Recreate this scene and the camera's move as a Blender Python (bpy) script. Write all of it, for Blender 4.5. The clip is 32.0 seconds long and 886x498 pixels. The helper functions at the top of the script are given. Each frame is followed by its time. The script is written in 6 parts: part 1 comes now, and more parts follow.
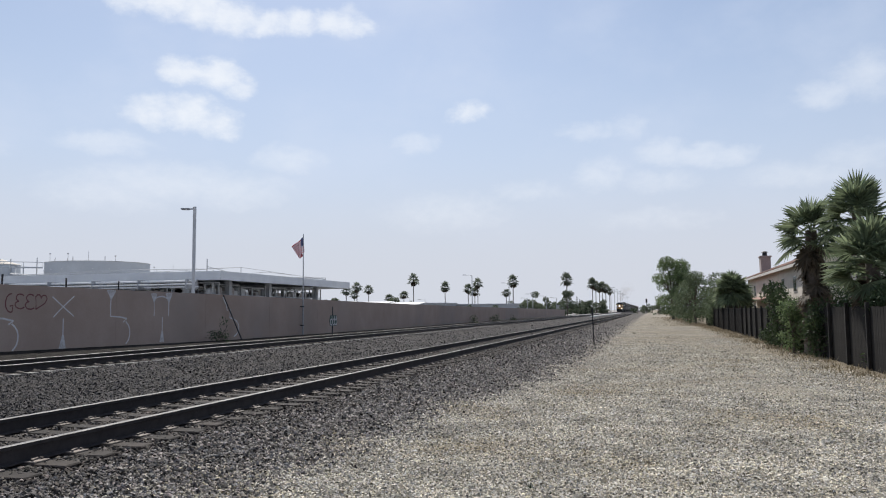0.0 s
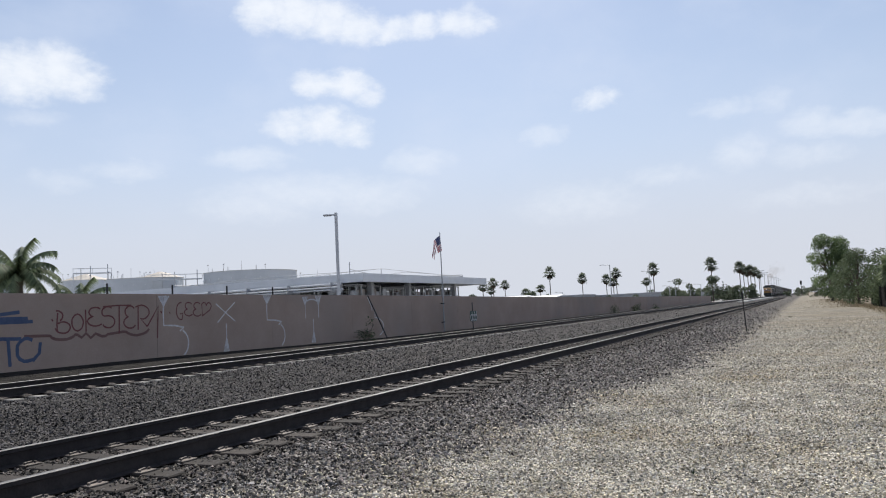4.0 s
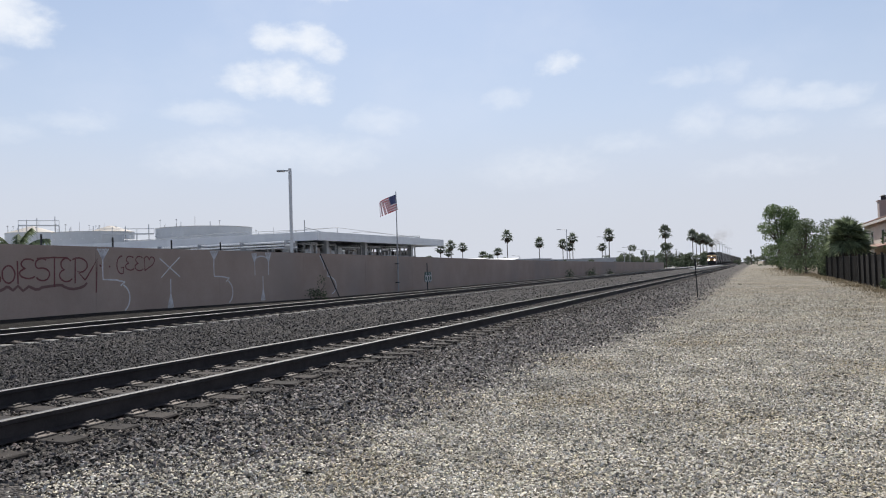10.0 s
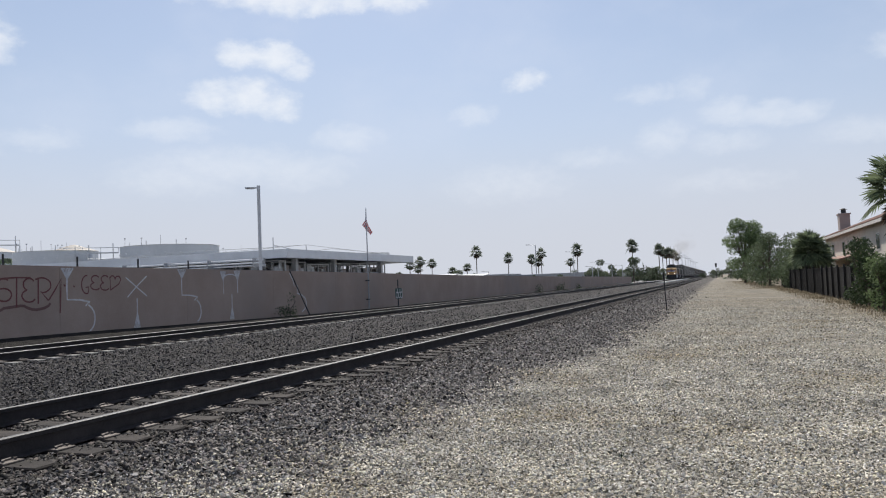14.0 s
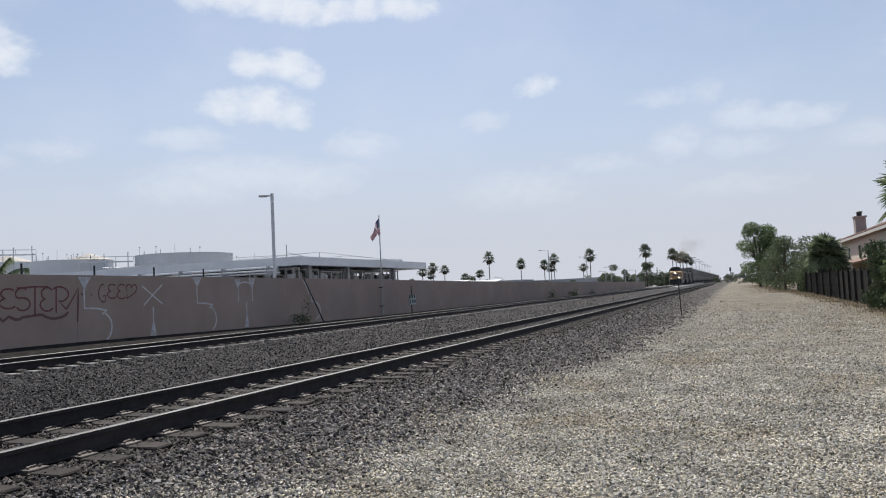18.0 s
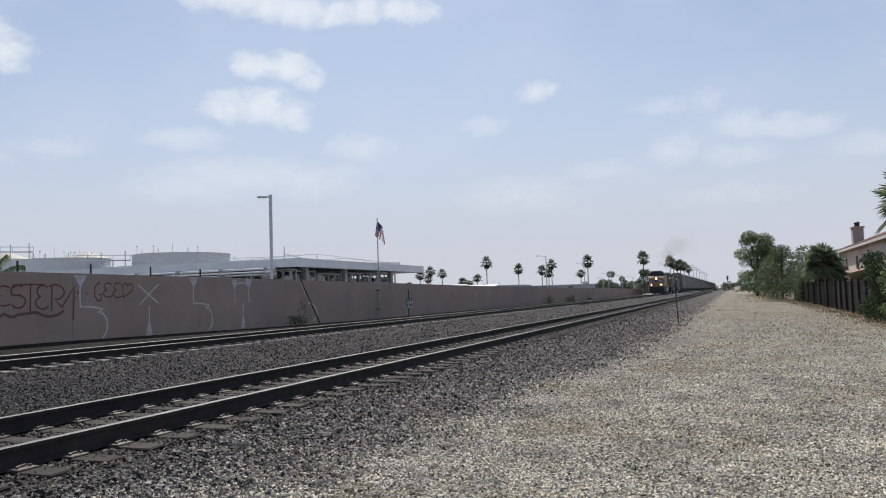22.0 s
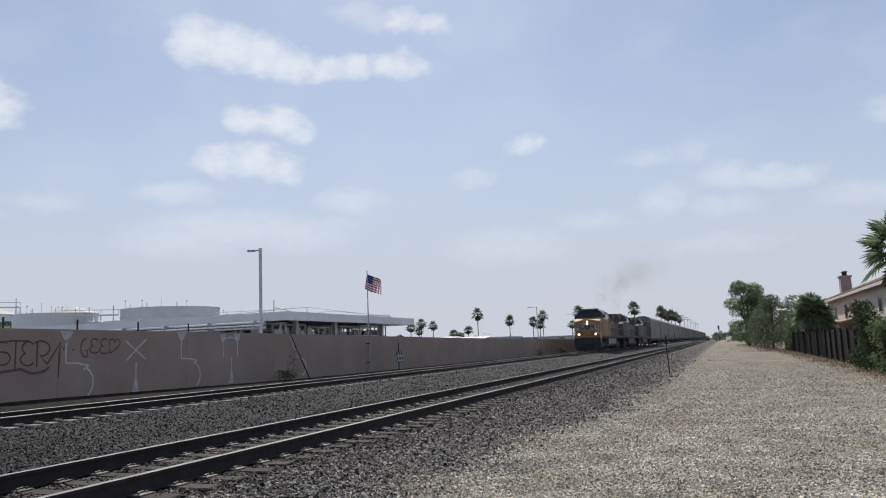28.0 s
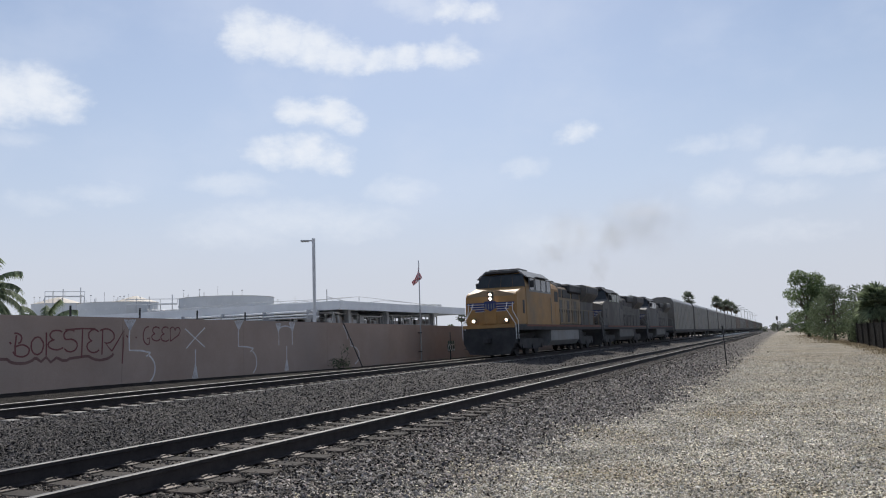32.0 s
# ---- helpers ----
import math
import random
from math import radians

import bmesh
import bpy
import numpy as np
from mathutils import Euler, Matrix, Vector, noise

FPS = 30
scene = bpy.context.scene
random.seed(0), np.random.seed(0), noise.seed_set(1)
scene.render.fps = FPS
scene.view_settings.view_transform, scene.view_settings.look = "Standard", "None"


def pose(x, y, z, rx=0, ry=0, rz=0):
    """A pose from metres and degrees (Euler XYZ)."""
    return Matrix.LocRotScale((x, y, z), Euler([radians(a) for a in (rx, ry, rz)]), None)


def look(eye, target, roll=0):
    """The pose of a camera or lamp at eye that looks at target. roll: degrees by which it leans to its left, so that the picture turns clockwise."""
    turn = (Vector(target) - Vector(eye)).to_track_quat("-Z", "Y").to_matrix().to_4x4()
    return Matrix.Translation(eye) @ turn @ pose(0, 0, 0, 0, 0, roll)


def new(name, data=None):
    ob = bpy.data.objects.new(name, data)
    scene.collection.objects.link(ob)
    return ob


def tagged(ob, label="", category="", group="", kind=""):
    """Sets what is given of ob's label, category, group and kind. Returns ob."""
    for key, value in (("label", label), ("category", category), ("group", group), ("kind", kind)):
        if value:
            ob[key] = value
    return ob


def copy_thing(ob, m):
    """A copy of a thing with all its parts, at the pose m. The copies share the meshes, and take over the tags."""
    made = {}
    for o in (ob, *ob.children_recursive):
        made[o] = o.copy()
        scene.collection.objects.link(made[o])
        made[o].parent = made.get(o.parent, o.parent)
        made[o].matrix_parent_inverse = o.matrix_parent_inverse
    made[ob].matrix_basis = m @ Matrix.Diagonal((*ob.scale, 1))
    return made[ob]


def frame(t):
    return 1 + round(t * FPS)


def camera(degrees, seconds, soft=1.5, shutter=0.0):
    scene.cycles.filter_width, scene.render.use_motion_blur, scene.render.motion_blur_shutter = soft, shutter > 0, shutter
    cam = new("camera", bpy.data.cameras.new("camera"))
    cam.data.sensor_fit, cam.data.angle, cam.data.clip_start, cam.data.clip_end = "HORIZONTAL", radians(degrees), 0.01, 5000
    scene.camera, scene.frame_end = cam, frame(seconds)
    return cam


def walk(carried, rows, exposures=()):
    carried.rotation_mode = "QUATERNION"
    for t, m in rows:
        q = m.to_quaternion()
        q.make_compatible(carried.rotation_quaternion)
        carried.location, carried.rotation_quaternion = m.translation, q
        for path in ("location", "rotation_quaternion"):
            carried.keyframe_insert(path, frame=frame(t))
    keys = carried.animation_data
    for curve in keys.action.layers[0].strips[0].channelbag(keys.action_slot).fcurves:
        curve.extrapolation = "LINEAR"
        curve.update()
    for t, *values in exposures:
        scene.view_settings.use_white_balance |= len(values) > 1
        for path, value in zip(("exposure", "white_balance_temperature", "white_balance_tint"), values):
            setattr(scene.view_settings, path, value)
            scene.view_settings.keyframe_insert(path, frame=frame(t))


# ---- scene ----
cam = camera(60.6, 32.0, soft=1.1)
PATH = [
    (0, (0.405, -0.038, 1.17), (-0.122, 1.884, 1.334), -0.5),
    (0.5, (0.392, 0.047, 1.144), (-0.125, 1.972, 1.317), -0.2),
    (1, (0.367, 0.1, 1.122), (-0.144, 2.025, 1.308), -0.5),
    (1.5, (0.373, 0.072, 1.133), (-0.163, 1.989, 1.321), -0.9),
    (2, (0.392, -0.007, 1.154), (-0.182, 1.901, 1.332), -1.2),
    (2.5, (0.379, -0.014, 1.152), (-0.197, 1.896, 1.304), -0.8),
    (3, (0.35, -0.046, 1.164), (-0.284, 1.845, 1.306), -2.0),
    (3.5, (0.327, -0.195, 1.122), (-0.522, 1.608, 1.288), -3.1),
    (5.5, (0.338, -0.051, 1.11), (-0.514, 1.752, 1.259), -2.5),
    (6, (0.233, -0.021, 1.087), (-0.525, 1.827, 1.197), -2.0),
    (6.5, (0.164, 0.008, 1.064), (-0.493, 1.897, 1.077), -3.7),
    (7, (0.23, 0.088, 1.077), (-0.437, 1.973, 1.096), -1.8),
    (7.5, (0.32, 0.18, 1.06), (-0.398, 2.045, 1.117), -0.7),
    (8, (0.295, 0.244, 1.051), (-0.396, 2.12, 1.094), -1.0),
    (8.5, (0.208, 0.324, 1.055), (-0.439, 2.215, 1.114), -1.7),
    (9, (0.165, 0.347, 1.056), (-0.494, 2.234, 1.131), -1.5),
    (9.5, (0.195, 0.397, 1.057), (-0.516, 2.264, 1.124), -1.5),
    (10, (0.245, 0.42, 1.061), (-0.518, 2.268, 1.117), -1.7),
    (10.5, (0.215, 0.433, 1.088), (-0.493, 2.304, 1.11), -1.8),
    (11, (0.167, 0.418, 1.077), (-0.571, 2.276, 1.131), -1.4),
    (11.5, (0.15, 0.436, 1.059), (-0.53, 2.316, 1.106), -2.3),
    (12, (0.151, 0.438, 1.058), (-0.503, 2.328, 1.109), -2.6),
    (12.5, (0.158, 0.41, 1.059), (-0.5, 2.298, 1.129), -2.6),
    (13, (0.151, 0.402, 1.065), (-0.525, 2.282, 1.146), -2.2),
    (13.5, (0.153, 0.411, 1.06), (-0.537, 2.286, 1.157), -1.9),
    (14, (0.149, 0.431, 1.058), (-0.536, 2.307, 1.154), -2.3),
    (14.5, (0.137, 0.43, 1.054), (-0.548, 2.307, 1.145), -2.5),
    (16.5, (0.125, 0.408, 1.064), (-0.565, 2.282, 1.167), -2.8),
    (17, (0.123, 0.403, 1.06), (-0.586, 2.27, 1.168), -2.6),
    (17.5, (0.123, 0.392, 1.063), (-0.584, 2.259, 1.177), -2.7),
    (18, (0.122, 0.383, 1.059), (-0.593, 2.248, 1.173), -2.7),
    (18.5, (0.103, 0.385, 1.054), (-0.621, 2.246, 1.164), -2.4),
    (19, (0.111, 0.393, 1.053), (-0.616, 2.254, 1.143), -2.3),
    (19.5, (0.114, 0.403, 1.045), (-0.613, 2.265, 1.121), -2.2),
    (20, (0.112, 0.382, 1.047), (-0.64, 2.233, 1.12), -1.7),
    (20.5, (0.111, 0.381, 1.054), (-0.651, 2.228, 1.147), -1.9),
    (21, (0.117, 0.396, 1.059), (-0.633, 2.247, 1.158), -2.5),
    (21.5, (0.122, 0.418, 1.067), (-0.591, 2.284, 1.174), -2.2),
    (22, (0.114, 0.42, 1.062), (-0.595, 2.286, 1.186), -1.8),
    (22.5, (0.114, 0.403, 1.065), (-0.609, 2.262, 1.203), -1.9),
    (23, (0.108, 0.414, 1.066), (-0.6, 2.279, 1.216), -1.9),
    (23.5, (0.116, 0.401, 1.063), (-0.604, 2.261, 1.217), -2.1),
    (24, (0.114, 0.401, 1.073), (-0.607, 2.261, 1.22), -2.1),
    (24.5, (0.111, 0.412, 1.067), (-0.62, 2.268, 1.216), -2.0),
    (26.5, (0.131, 0.39, 1.087), (-0.575, 2.252, 1.274), -2.5),
    (27, (0.157, 0.398, 1.089), (-0.538, 2.261, 1.31), -2.2),
    (27.5, (0.174, 0.385, 1.085), (-0.542, 2.233, 1.353), -2.1),
    (28, (0.18, 0.383, 1.085), (-0.497, 2.247, 1.344), -2.3),
    (28.5, (0.15, 0.393, 1.083), (-0.509, 2.265, 1.332), -2.1),
    (29, (0.155, 0.383, 1.091), (-0.526, 2.248, 1.334), -2.3),
    (29.5, (0.148, 0.394, 1.091), (-0.541, 2.255, 1.339), -2.4),
    (30, (0.144, 0.372, 1.093), (-0.597, 2.212, 1.35), -2.1),
    (30.5, (0.143, 0.359, 1.088), (-0.633, 2.184, 1.34), -2.2),
    (31, (0.142, 0.37, 1.089), (-0.643, 2.193, 1.336), -2.3),
    (31.5, (0.14, 0.354, 1.096), (-0.649, 2.177, 1.331), -2.1),
    (32, (0.128, 0.362, 1.084), (-0.674, 2.179, 1.321), -2.0),
]
walk(cam, [(t, look(eye, target, roll)) for t, eye, target, roll in PATH],
     exposures=[(0, 0.0), (2, -0.03), (3, 0.06), (7, 0.0), (10, 0.02), (14, -0.04), (17, -0.1), (19, -0.05), (21, -0.02), (23, -0.18), (24, -0.06), (27, -0.16), (29, -0.1), (32, -0.06)])
# ---- world, sun ----
SUN = Vector((-0.41, 0.88, 1.0)).normalized()
sun = new("sun", bpy.data.lights.new("sun", "SUN"))
sun.data.energy, sun.data.angle, sun.data.color = 4.8, radians(1.2), (1.0, 0.95, 0.87)
sun.matrix_world = look(SUN * 100, (0, 0, 0))

# cloud lobes: azimuth from the track (left +), elevation, half width, half height in degrees, thickness
PUFFY_CLOUDS = [
    (38.2, 22.3, 1.8, 1.6, 1.0), (35.8, 22.1, 2.2, 1.5, 1.0), (33.4, 21.6, 2.3, 1.5, 1.0), (31.0, 21.0, 2.1, 1.2, 0.95), (28.6, 20.8, 1.8, 0.9, 0.85), (26.1, 21.1, 1.8, 0.9, 0.9),
    (23.3, 21.2, 1.7, 0.9, 0.85), (54.3, 16.9, 2.8, 1.8, 1.0), (52.5, 17.3, 2.4, 1.7, 1.0), (51.2, 16.7, 1.8, 1.1, 0.9), (34.5, 17.2, 1.9, 0.9, 0.9), (32.2, 17.1, 2.1, 1.0, 0.95),
    (30.6, 16.3, 1.2, 0.8, 0.7), (36.6, 14.2, 1.8, 1.0, 0.75), (34.1, 14.3, 2.2, 1.2, 0.85), (32.1, 13.7, 1.8, 1.0, 0.75), (13.2, 14.8, 1.6, 0.7, 0.6), (22.6, 24.3, 1.9, 0.8, 0.75),
    (20.4, 24.0, 1.6, 0.6, 0.7), (21.6, 20.9, 1.3, 0.6, 0.7),
]
THIN_CLOUDS = [
    (39.7, 11.8, 2.8, 0.8, 0.6), (27.0, 11.3, 2.3, 0.9, 0.55), (35.5, 9.3, 5.6, 1.2, 0.55), (30.9, 8.9, 3.8, 1.2, 0.5), (39.4, 8.4, 3.8, 1.2, 0.45), (48.1, 10.8, 2.3, 0.6, 0.4),
    (24.3, 24.3, 2.1, 0.8, 0.6), (53.9, 14.0, 1.8, 0.5, 0.35), (52.2, 10.1, 1.8, 0.6, 0.3), (17.4, 12.7, 1.5, 0.7, 0.5), (4.3, 13.2, 1.9, 0.6, 0.45), (1.2, 13.3, 1.4, 0.7, 0.35),
    (-1.1, 11.4, 1.8, 0.9, 0.65),
]
LOW_CLOUDS = [
    (-3.4, 11.0, 2.3, 0.8, 0.65), (-5.6, 10.7, 1.8, 0.7, 0.6), (3.5, 10.0, 1.7, 1.1, 0.5), (-0.7, 9.3, 2.4, 0.7, 0.4), (-11.9, 14.2, 1.8, 0.9, 0.65), (-14.4, 15.3, 1.9, 1.4, 0.6),
    (-13.6, 10.0, 2.4, 0.8, 0.35), (-10.0, 9.1, 3.0, 0.8, 0.42), (8.8, 8.9, 2.4, 0.6, 0.35), (15.1, 7.4, 4.1, 1.3, 0.4), (-0.3, 6.6, 3.5, 0.7, 0.3), (26.1, 25.0, 2.0, 0.7, 0.55),
    (22.6, 22.0, 0.9, 0.45, 0.6),
]


def build_world():
    world = bpy.data.worlds.new("sky")
    scene.world = world
    world.use_nodes = True
    nt = world.node_tree
    nt.nodes.clear()
    N, L = nt.nodes.new, nt.links.new

    def math_node(op, a, b=None, clamp=False):
        n = N("ShaderNodeMath")
        n.operation, n.use_clamp = op, clamp
        for i, v in enumerate((a, b)):
            if v is None:
                continue
            if isinstance(v, (int, float)):
                n.inputs[i].default_value = v
            else:
                L(v, n.inputs[i])
        return n.outputs[0]

    sky = N("ShaderNodeTexSky")
    sky.sky_type, sky.sun_disc = "NISHITA", False
    sky.sun_elevation = math.asin(SUN.z)
    sky.sun_rotation = math.atan2(SUN.x, SUN.y)
    sky.air_density, sky.dust_density, sky.ozone_density, sky.altitude = 1.0, 0.6, 2.5, 30
    tc = N("ShaderNodeTexCoord")
    sep = N("ShaderNodeSeparateXYZ")
    L(tc.outputs["Generated"], sep.inputs[0])
    x, y, z = sep.outputs
    az = math_node("MULTIPLY", math_node("ARCTAN2", math_node("MULTIPLY", x, -1.0), y), 57.2958)
    el = math_node("MULTIPLY", math_node("ARCSINE", z), 57.2958)
    comb = N("ShaderNodeCombineXYZ")
    L(az, comb.inputs[0]), L(math_node("MULTIPLY", el, 1.5), comb.inputs[1])
    def noise_tex(scale, detail, rough=0.6):
        n = N("ShaderNodeTexNoise")
        n.inputs["Scale"].default_value, n.inputs["Detail"].default_value, n.inputs["Roughness"].default_value = scale, detail, rough
        L(comb.outputs[0], n.inputs["Vector"])
        return n
    warp = noise_tex(0.42, 4, 0.6)
    wsep = N("ShaderNodeSeparateColor")
    L(warp.outputs["Color"], wsep.inputs[0])
    azw = math_node("ADD", az, math_node("MULTIPLY", math_node("SUBTRACT", wsep.outputs[0], 0.5), 2.6))
    elw = math_node("ADD", el, math_node("MULTIPLY", math_node("SUBTRACT", wsep.outputs[1], 0.5), 1.6))
    fine = noise_tex(0.85, 6, 0.58)
    soft = noise_tex(0.09, 5, 0.55)
    ragged = math_node("MULTIPLY", math_node("SUBTRACT", fine.outputs[0], 0.5), 1.05)

    def smooth(src, lo, hi, a, b):
        n = N("ShaderNodeMapRange")
        n.interpolation_type = "SMOOTHSTEP"
        L(src, n.inputs[0])
        for i, v in enumerate((lo, hi, a, b)):
            n.inputs[i + 1].default_value = v
        return n.outputs[0]

    def lobes(clouds):
        """The thickest of the lobes at each point: 1 at a lobe's heart, 0 at its rim."""
        best = None
        for a, e, wa, we, s in clouds:
            da = math_node("DIVIDE", math_node("SUBTRACT", azw, a), wa * 1.25)
            de = math_node("DIVIDE", math_node("SUBTRACT", elw, e), we * 1.25)
            d = math_node("ADD", math_node("MULTIPLY", da, da), math_node("MULTIPLY", de, de))
            g = math_node("MULTIPLY", math_node("SUBTRACT", 1.0, d), s)
            best = g if best is None else math_node("MAXIMUM", best, g)
        return best

    puffy = smooth(math_node("ADD", lobes(PUFFY_CLOUDS), ragged), -0.2, 1.2, 0.0, 0.9)
    thin = smooth(math_node("ADD", lobes(THIN_CLOUDS + LOW_CLOUDS), math_node("MULTIPLY", ragged, 0.6)), -0.2, 1.0, 0.0, 0.5)
    mask = math_node("MAXIMUM", puffy, thin)
    veil = N("ShaderNodeMapRange")
    veil.interpolation_type = "SMOOTHSTEP"
    L(soft.outputs[0], veil.inputs[0])
    veil.inputs[1].default_value, veil.inputs[2].default_value, veil.inputs[3].default_value, veil.inputs[4].default_value = 0.40, 0.75, 0.0, 0.35
    haze = N("ShaderNodeMapRange")
    haze.interpolation_type = "SMOOTHSTEP"
    L(el, haze.inputs[0])
    haze.inputs[1].default_value, haze.inputs[2].default_value, haze.inputs[3].default_value, haze.inputs[4].default_value = 26, 0, 0.25, 0.97
    def mix(fac, a, b):
        n = N("ShaderNodeMix")
        n.data_type = "RGBA"
        if isinstance(fac, float):
            n.inputs[0].default_value = fac
        else:
            L(fac, n.inputs[0])
        for i, v in ((6, a), (7, b)):
            if isinstance(v, tuple):
                n.inputs[i].default_value = (*v, 1)
            else:
                L(v, n.inputs[i])
        return n.outputs[2]
    c = mix(haze.outputs[0], sky.outputs[0], HAZE)
    low = N("ShaderNodeMapRange")
    low.interpolation_type = "SMOOTHSTEP"
    L(el, low.inputs[0])
    low.inputs[1].default_value, low.inputs[2].default_value, low.inputs[3].default_value, low.inputs[4].default_value = 12, 1, 0.0, 0.85
    c = mix(veil.outputs[0], c, VEIL)
    c = mix(low.outputs[0], c, LOW_HAZE)
    c = mix(mask, c, CLOUD)
    bg = N("ShaderNodeBackground")
    bg.inputs["Strength"].default_value = SKY_STRENGTH
    L(c, bg.inputs["Color"])
    out = N("ShaderNodeOutputWorld")
    L(bg.outputs[0], out.inputs[0])


SKY_STRENGTH = 0.105
HAZE, LOW_HAZE, VEIL, CLOUD = (5.7, 6.35, 7.7), (6.2, 6.45, 7.1), (6.4, 7.1, 8.55), (8.5, 8.85, 9.4)
build_world()


# ---- materials ----
def surface(name, dark, light, scale=4.0, rough=0.8, metal=0.0, bump=0.15, fine=40.0, bump_dist=0.01, stain=None, random_value=0.0, island=0.0, spec=0.4, rough2=None, hue=0.0):
    """A mottled surface: two scales of noise between two colours, stains, and fine relief."""
    m = bpy.data.materials.new(name)
    m.use_nodes = True
    nt = m.node_tree
    N, L = nt.nodes.new, nt.links.new
    b = nt.nodes["Principled BSDF"]
    tc = N("ShaderNodeTexCoord")
    n1, n2 = N("ShaderNodeTexNoise"), N("ShaderNodeTexNoise")
    for n, s, d in ((n1, scale, 5), (n2, fine, 4)):
        n.inputs["Scale"].default_value, n.inputs["Detail"].default_value, n.inputs["Roughness"].default_value = s, d, 0.62
        L(tc.outputs["Object"], n.inputs["Vector"])
    add = N("ShaderNodeMath")
    add.operation = "MULTIPLY_ADD"
    L(n1.outputs[0], add.inputs[0])
    add.inputs[1].default_value = 0.65
    half = N("ShaderNodeMath")
    half.operation = "MULTIPLY"
    half.inputs[1].default_value = 0.35
    L(n2.outputs[0], half.inputs[0])
    L(half.outputs[0], add.inputs[2])
    ramp = N("ShaderNodeValToRGB")
    ramp.color_ramp.elements[0].position, ramp.color_ramp.elements[1].position = 0.36, 0.64
    ramp.color_ramp.elements[0].color, ramp.color_ramp.elements[1].color = (*dark, 1), (*light, 1)
    L(add.outputs[0], ramp.inputs[0])
    col = ramp.outputs[0]
    if stain:
        n3 = N("ShaderNodeTexNoise")
        n3.inputs["Scale"].default_value, n3.inputs["Detail"].default_value = scale * 0.35, 6
        L(tc.outputs["Object"], n3.inputs["Vector"])
        r3 = N("ShaderNodeValToRGB")
        r3.color_ramp.elements[0].position, r3.color_ramp.elements[1].position = 0.5, 0.72
        L(n3.outputs[0], r3.inputs[0])
        mx = N("ShaderNodeMix")
        mx.data_type = "RGBA"
        L(r3.outputs[0], mx.inputs[0]), L(col, mx.inputs[6])
        mx.inputs[7].default_value = (*stain, 1)
        col = mx.outputs[2]
    if random_value or island:
        src = N("ShaderNodeObjectInfo").outputs["Random"] if random_value else N("ShaderNodeNewGeometry").outputs["Random Per Island"]
        amount = random_value or island
        mr = N("ShaderNodeMapRange")
        mr.inputs[3].default_value, mr.inputs[4].default_value = 1 - amount, 1 + amount
        L(src, mr.inputs[0])
        hsv = N("ShaderNodeHueSaturation")
        L(mr.outputs[0], hsv.inputs["Value"]), L(col, hsv.inputs["Color"])
        if hue:
            wn = N("ShaderNodeTexWhiteNoise")
            wn.noise_dimensions = "1D"
            L(src, wn.inputs["W"])
            for sock, lo, hi, key in ((0, 0.5 - hue, 0.5 + hue, "Hue"), (1, 0.3, 1.7, "Saturation")):
                mh = N("ShaderNodeMapRange")
                mh.inputs[3].default_value, mh.inputs[4].default_value = lo, hi
                L(wn.outputs[sock], mh.inputs[0]), L(mh.outputs[0], hsv.inputs[key])
        col = hsv.outputs[0]
    L(col, b.inputs["Base Color"])
    b.inputs["Roughness"].default_value, b.inputs["Metallic"].default_value = rough, metal
    b.inputs["Specular IOR Level"].default_value = spec
    if rough2 is not None:
        mr2 = N("ShaderNodeMapRange")
        mr2.inputs[3].default_value, mr2.inputs[4].default_value = rough, rough2
        L(n2.outputs[0], mr2.inputs[0]), L(mr2.outputs[0], b.inputs["Roughness"])
    if bump:
        bp = N("ShaderNodeBump")
        bp.inputs["Strength"].default_value, bp.inputs["Distance"].default_value = bump, bump_dist
        L(n2.outputs[0], bp.inputs["Height"]), L(bp.outputs[0], b.inputs["Normal"])
    return m


def glowing(name, colour, strength):
    m = bpy.data.materials.new(name)
    m.use_nodes = True
    b = m.node_tree.nodes["Principled BSDF"]
    b.inputs["Base Color"].default_value = (*colour, 1)
    b.inputs["Emission Color"].default_value = (*colour, 1)
    b.inputs["Emission Strength"].default_value = strength
    return m


def leafy(name, dark, light, island=0.35, trans=0.25):
    m = surface(name, dark, light, 1.5, 0.6, 0, 0, 8.0, island=island, spec=0.12)
    b = m.node_tree.nodes["Principled BSDF"]
    src = b.inputs["Base Color"].links[0].from_socket
    t = m.node_tree.nodes.new("ShaderNodeBsdfTranslucent")
    mx = m.node_tree.nodes.new("ShaderNodeMixShader")
    mx.inputs[0].default_value = trans
    m.node_tree.links.new(src, t.inputs[0])
    m.node_tree.links.new(b.outputs[0], mx.inputs[1])
    m.node_tree.links.new(t.outputs[0], mx.inputs[2])
    m.node_tree.links.new(mx.outputs[0], m.node_tree.nodes["Material Output"].inputs[0])
    return m


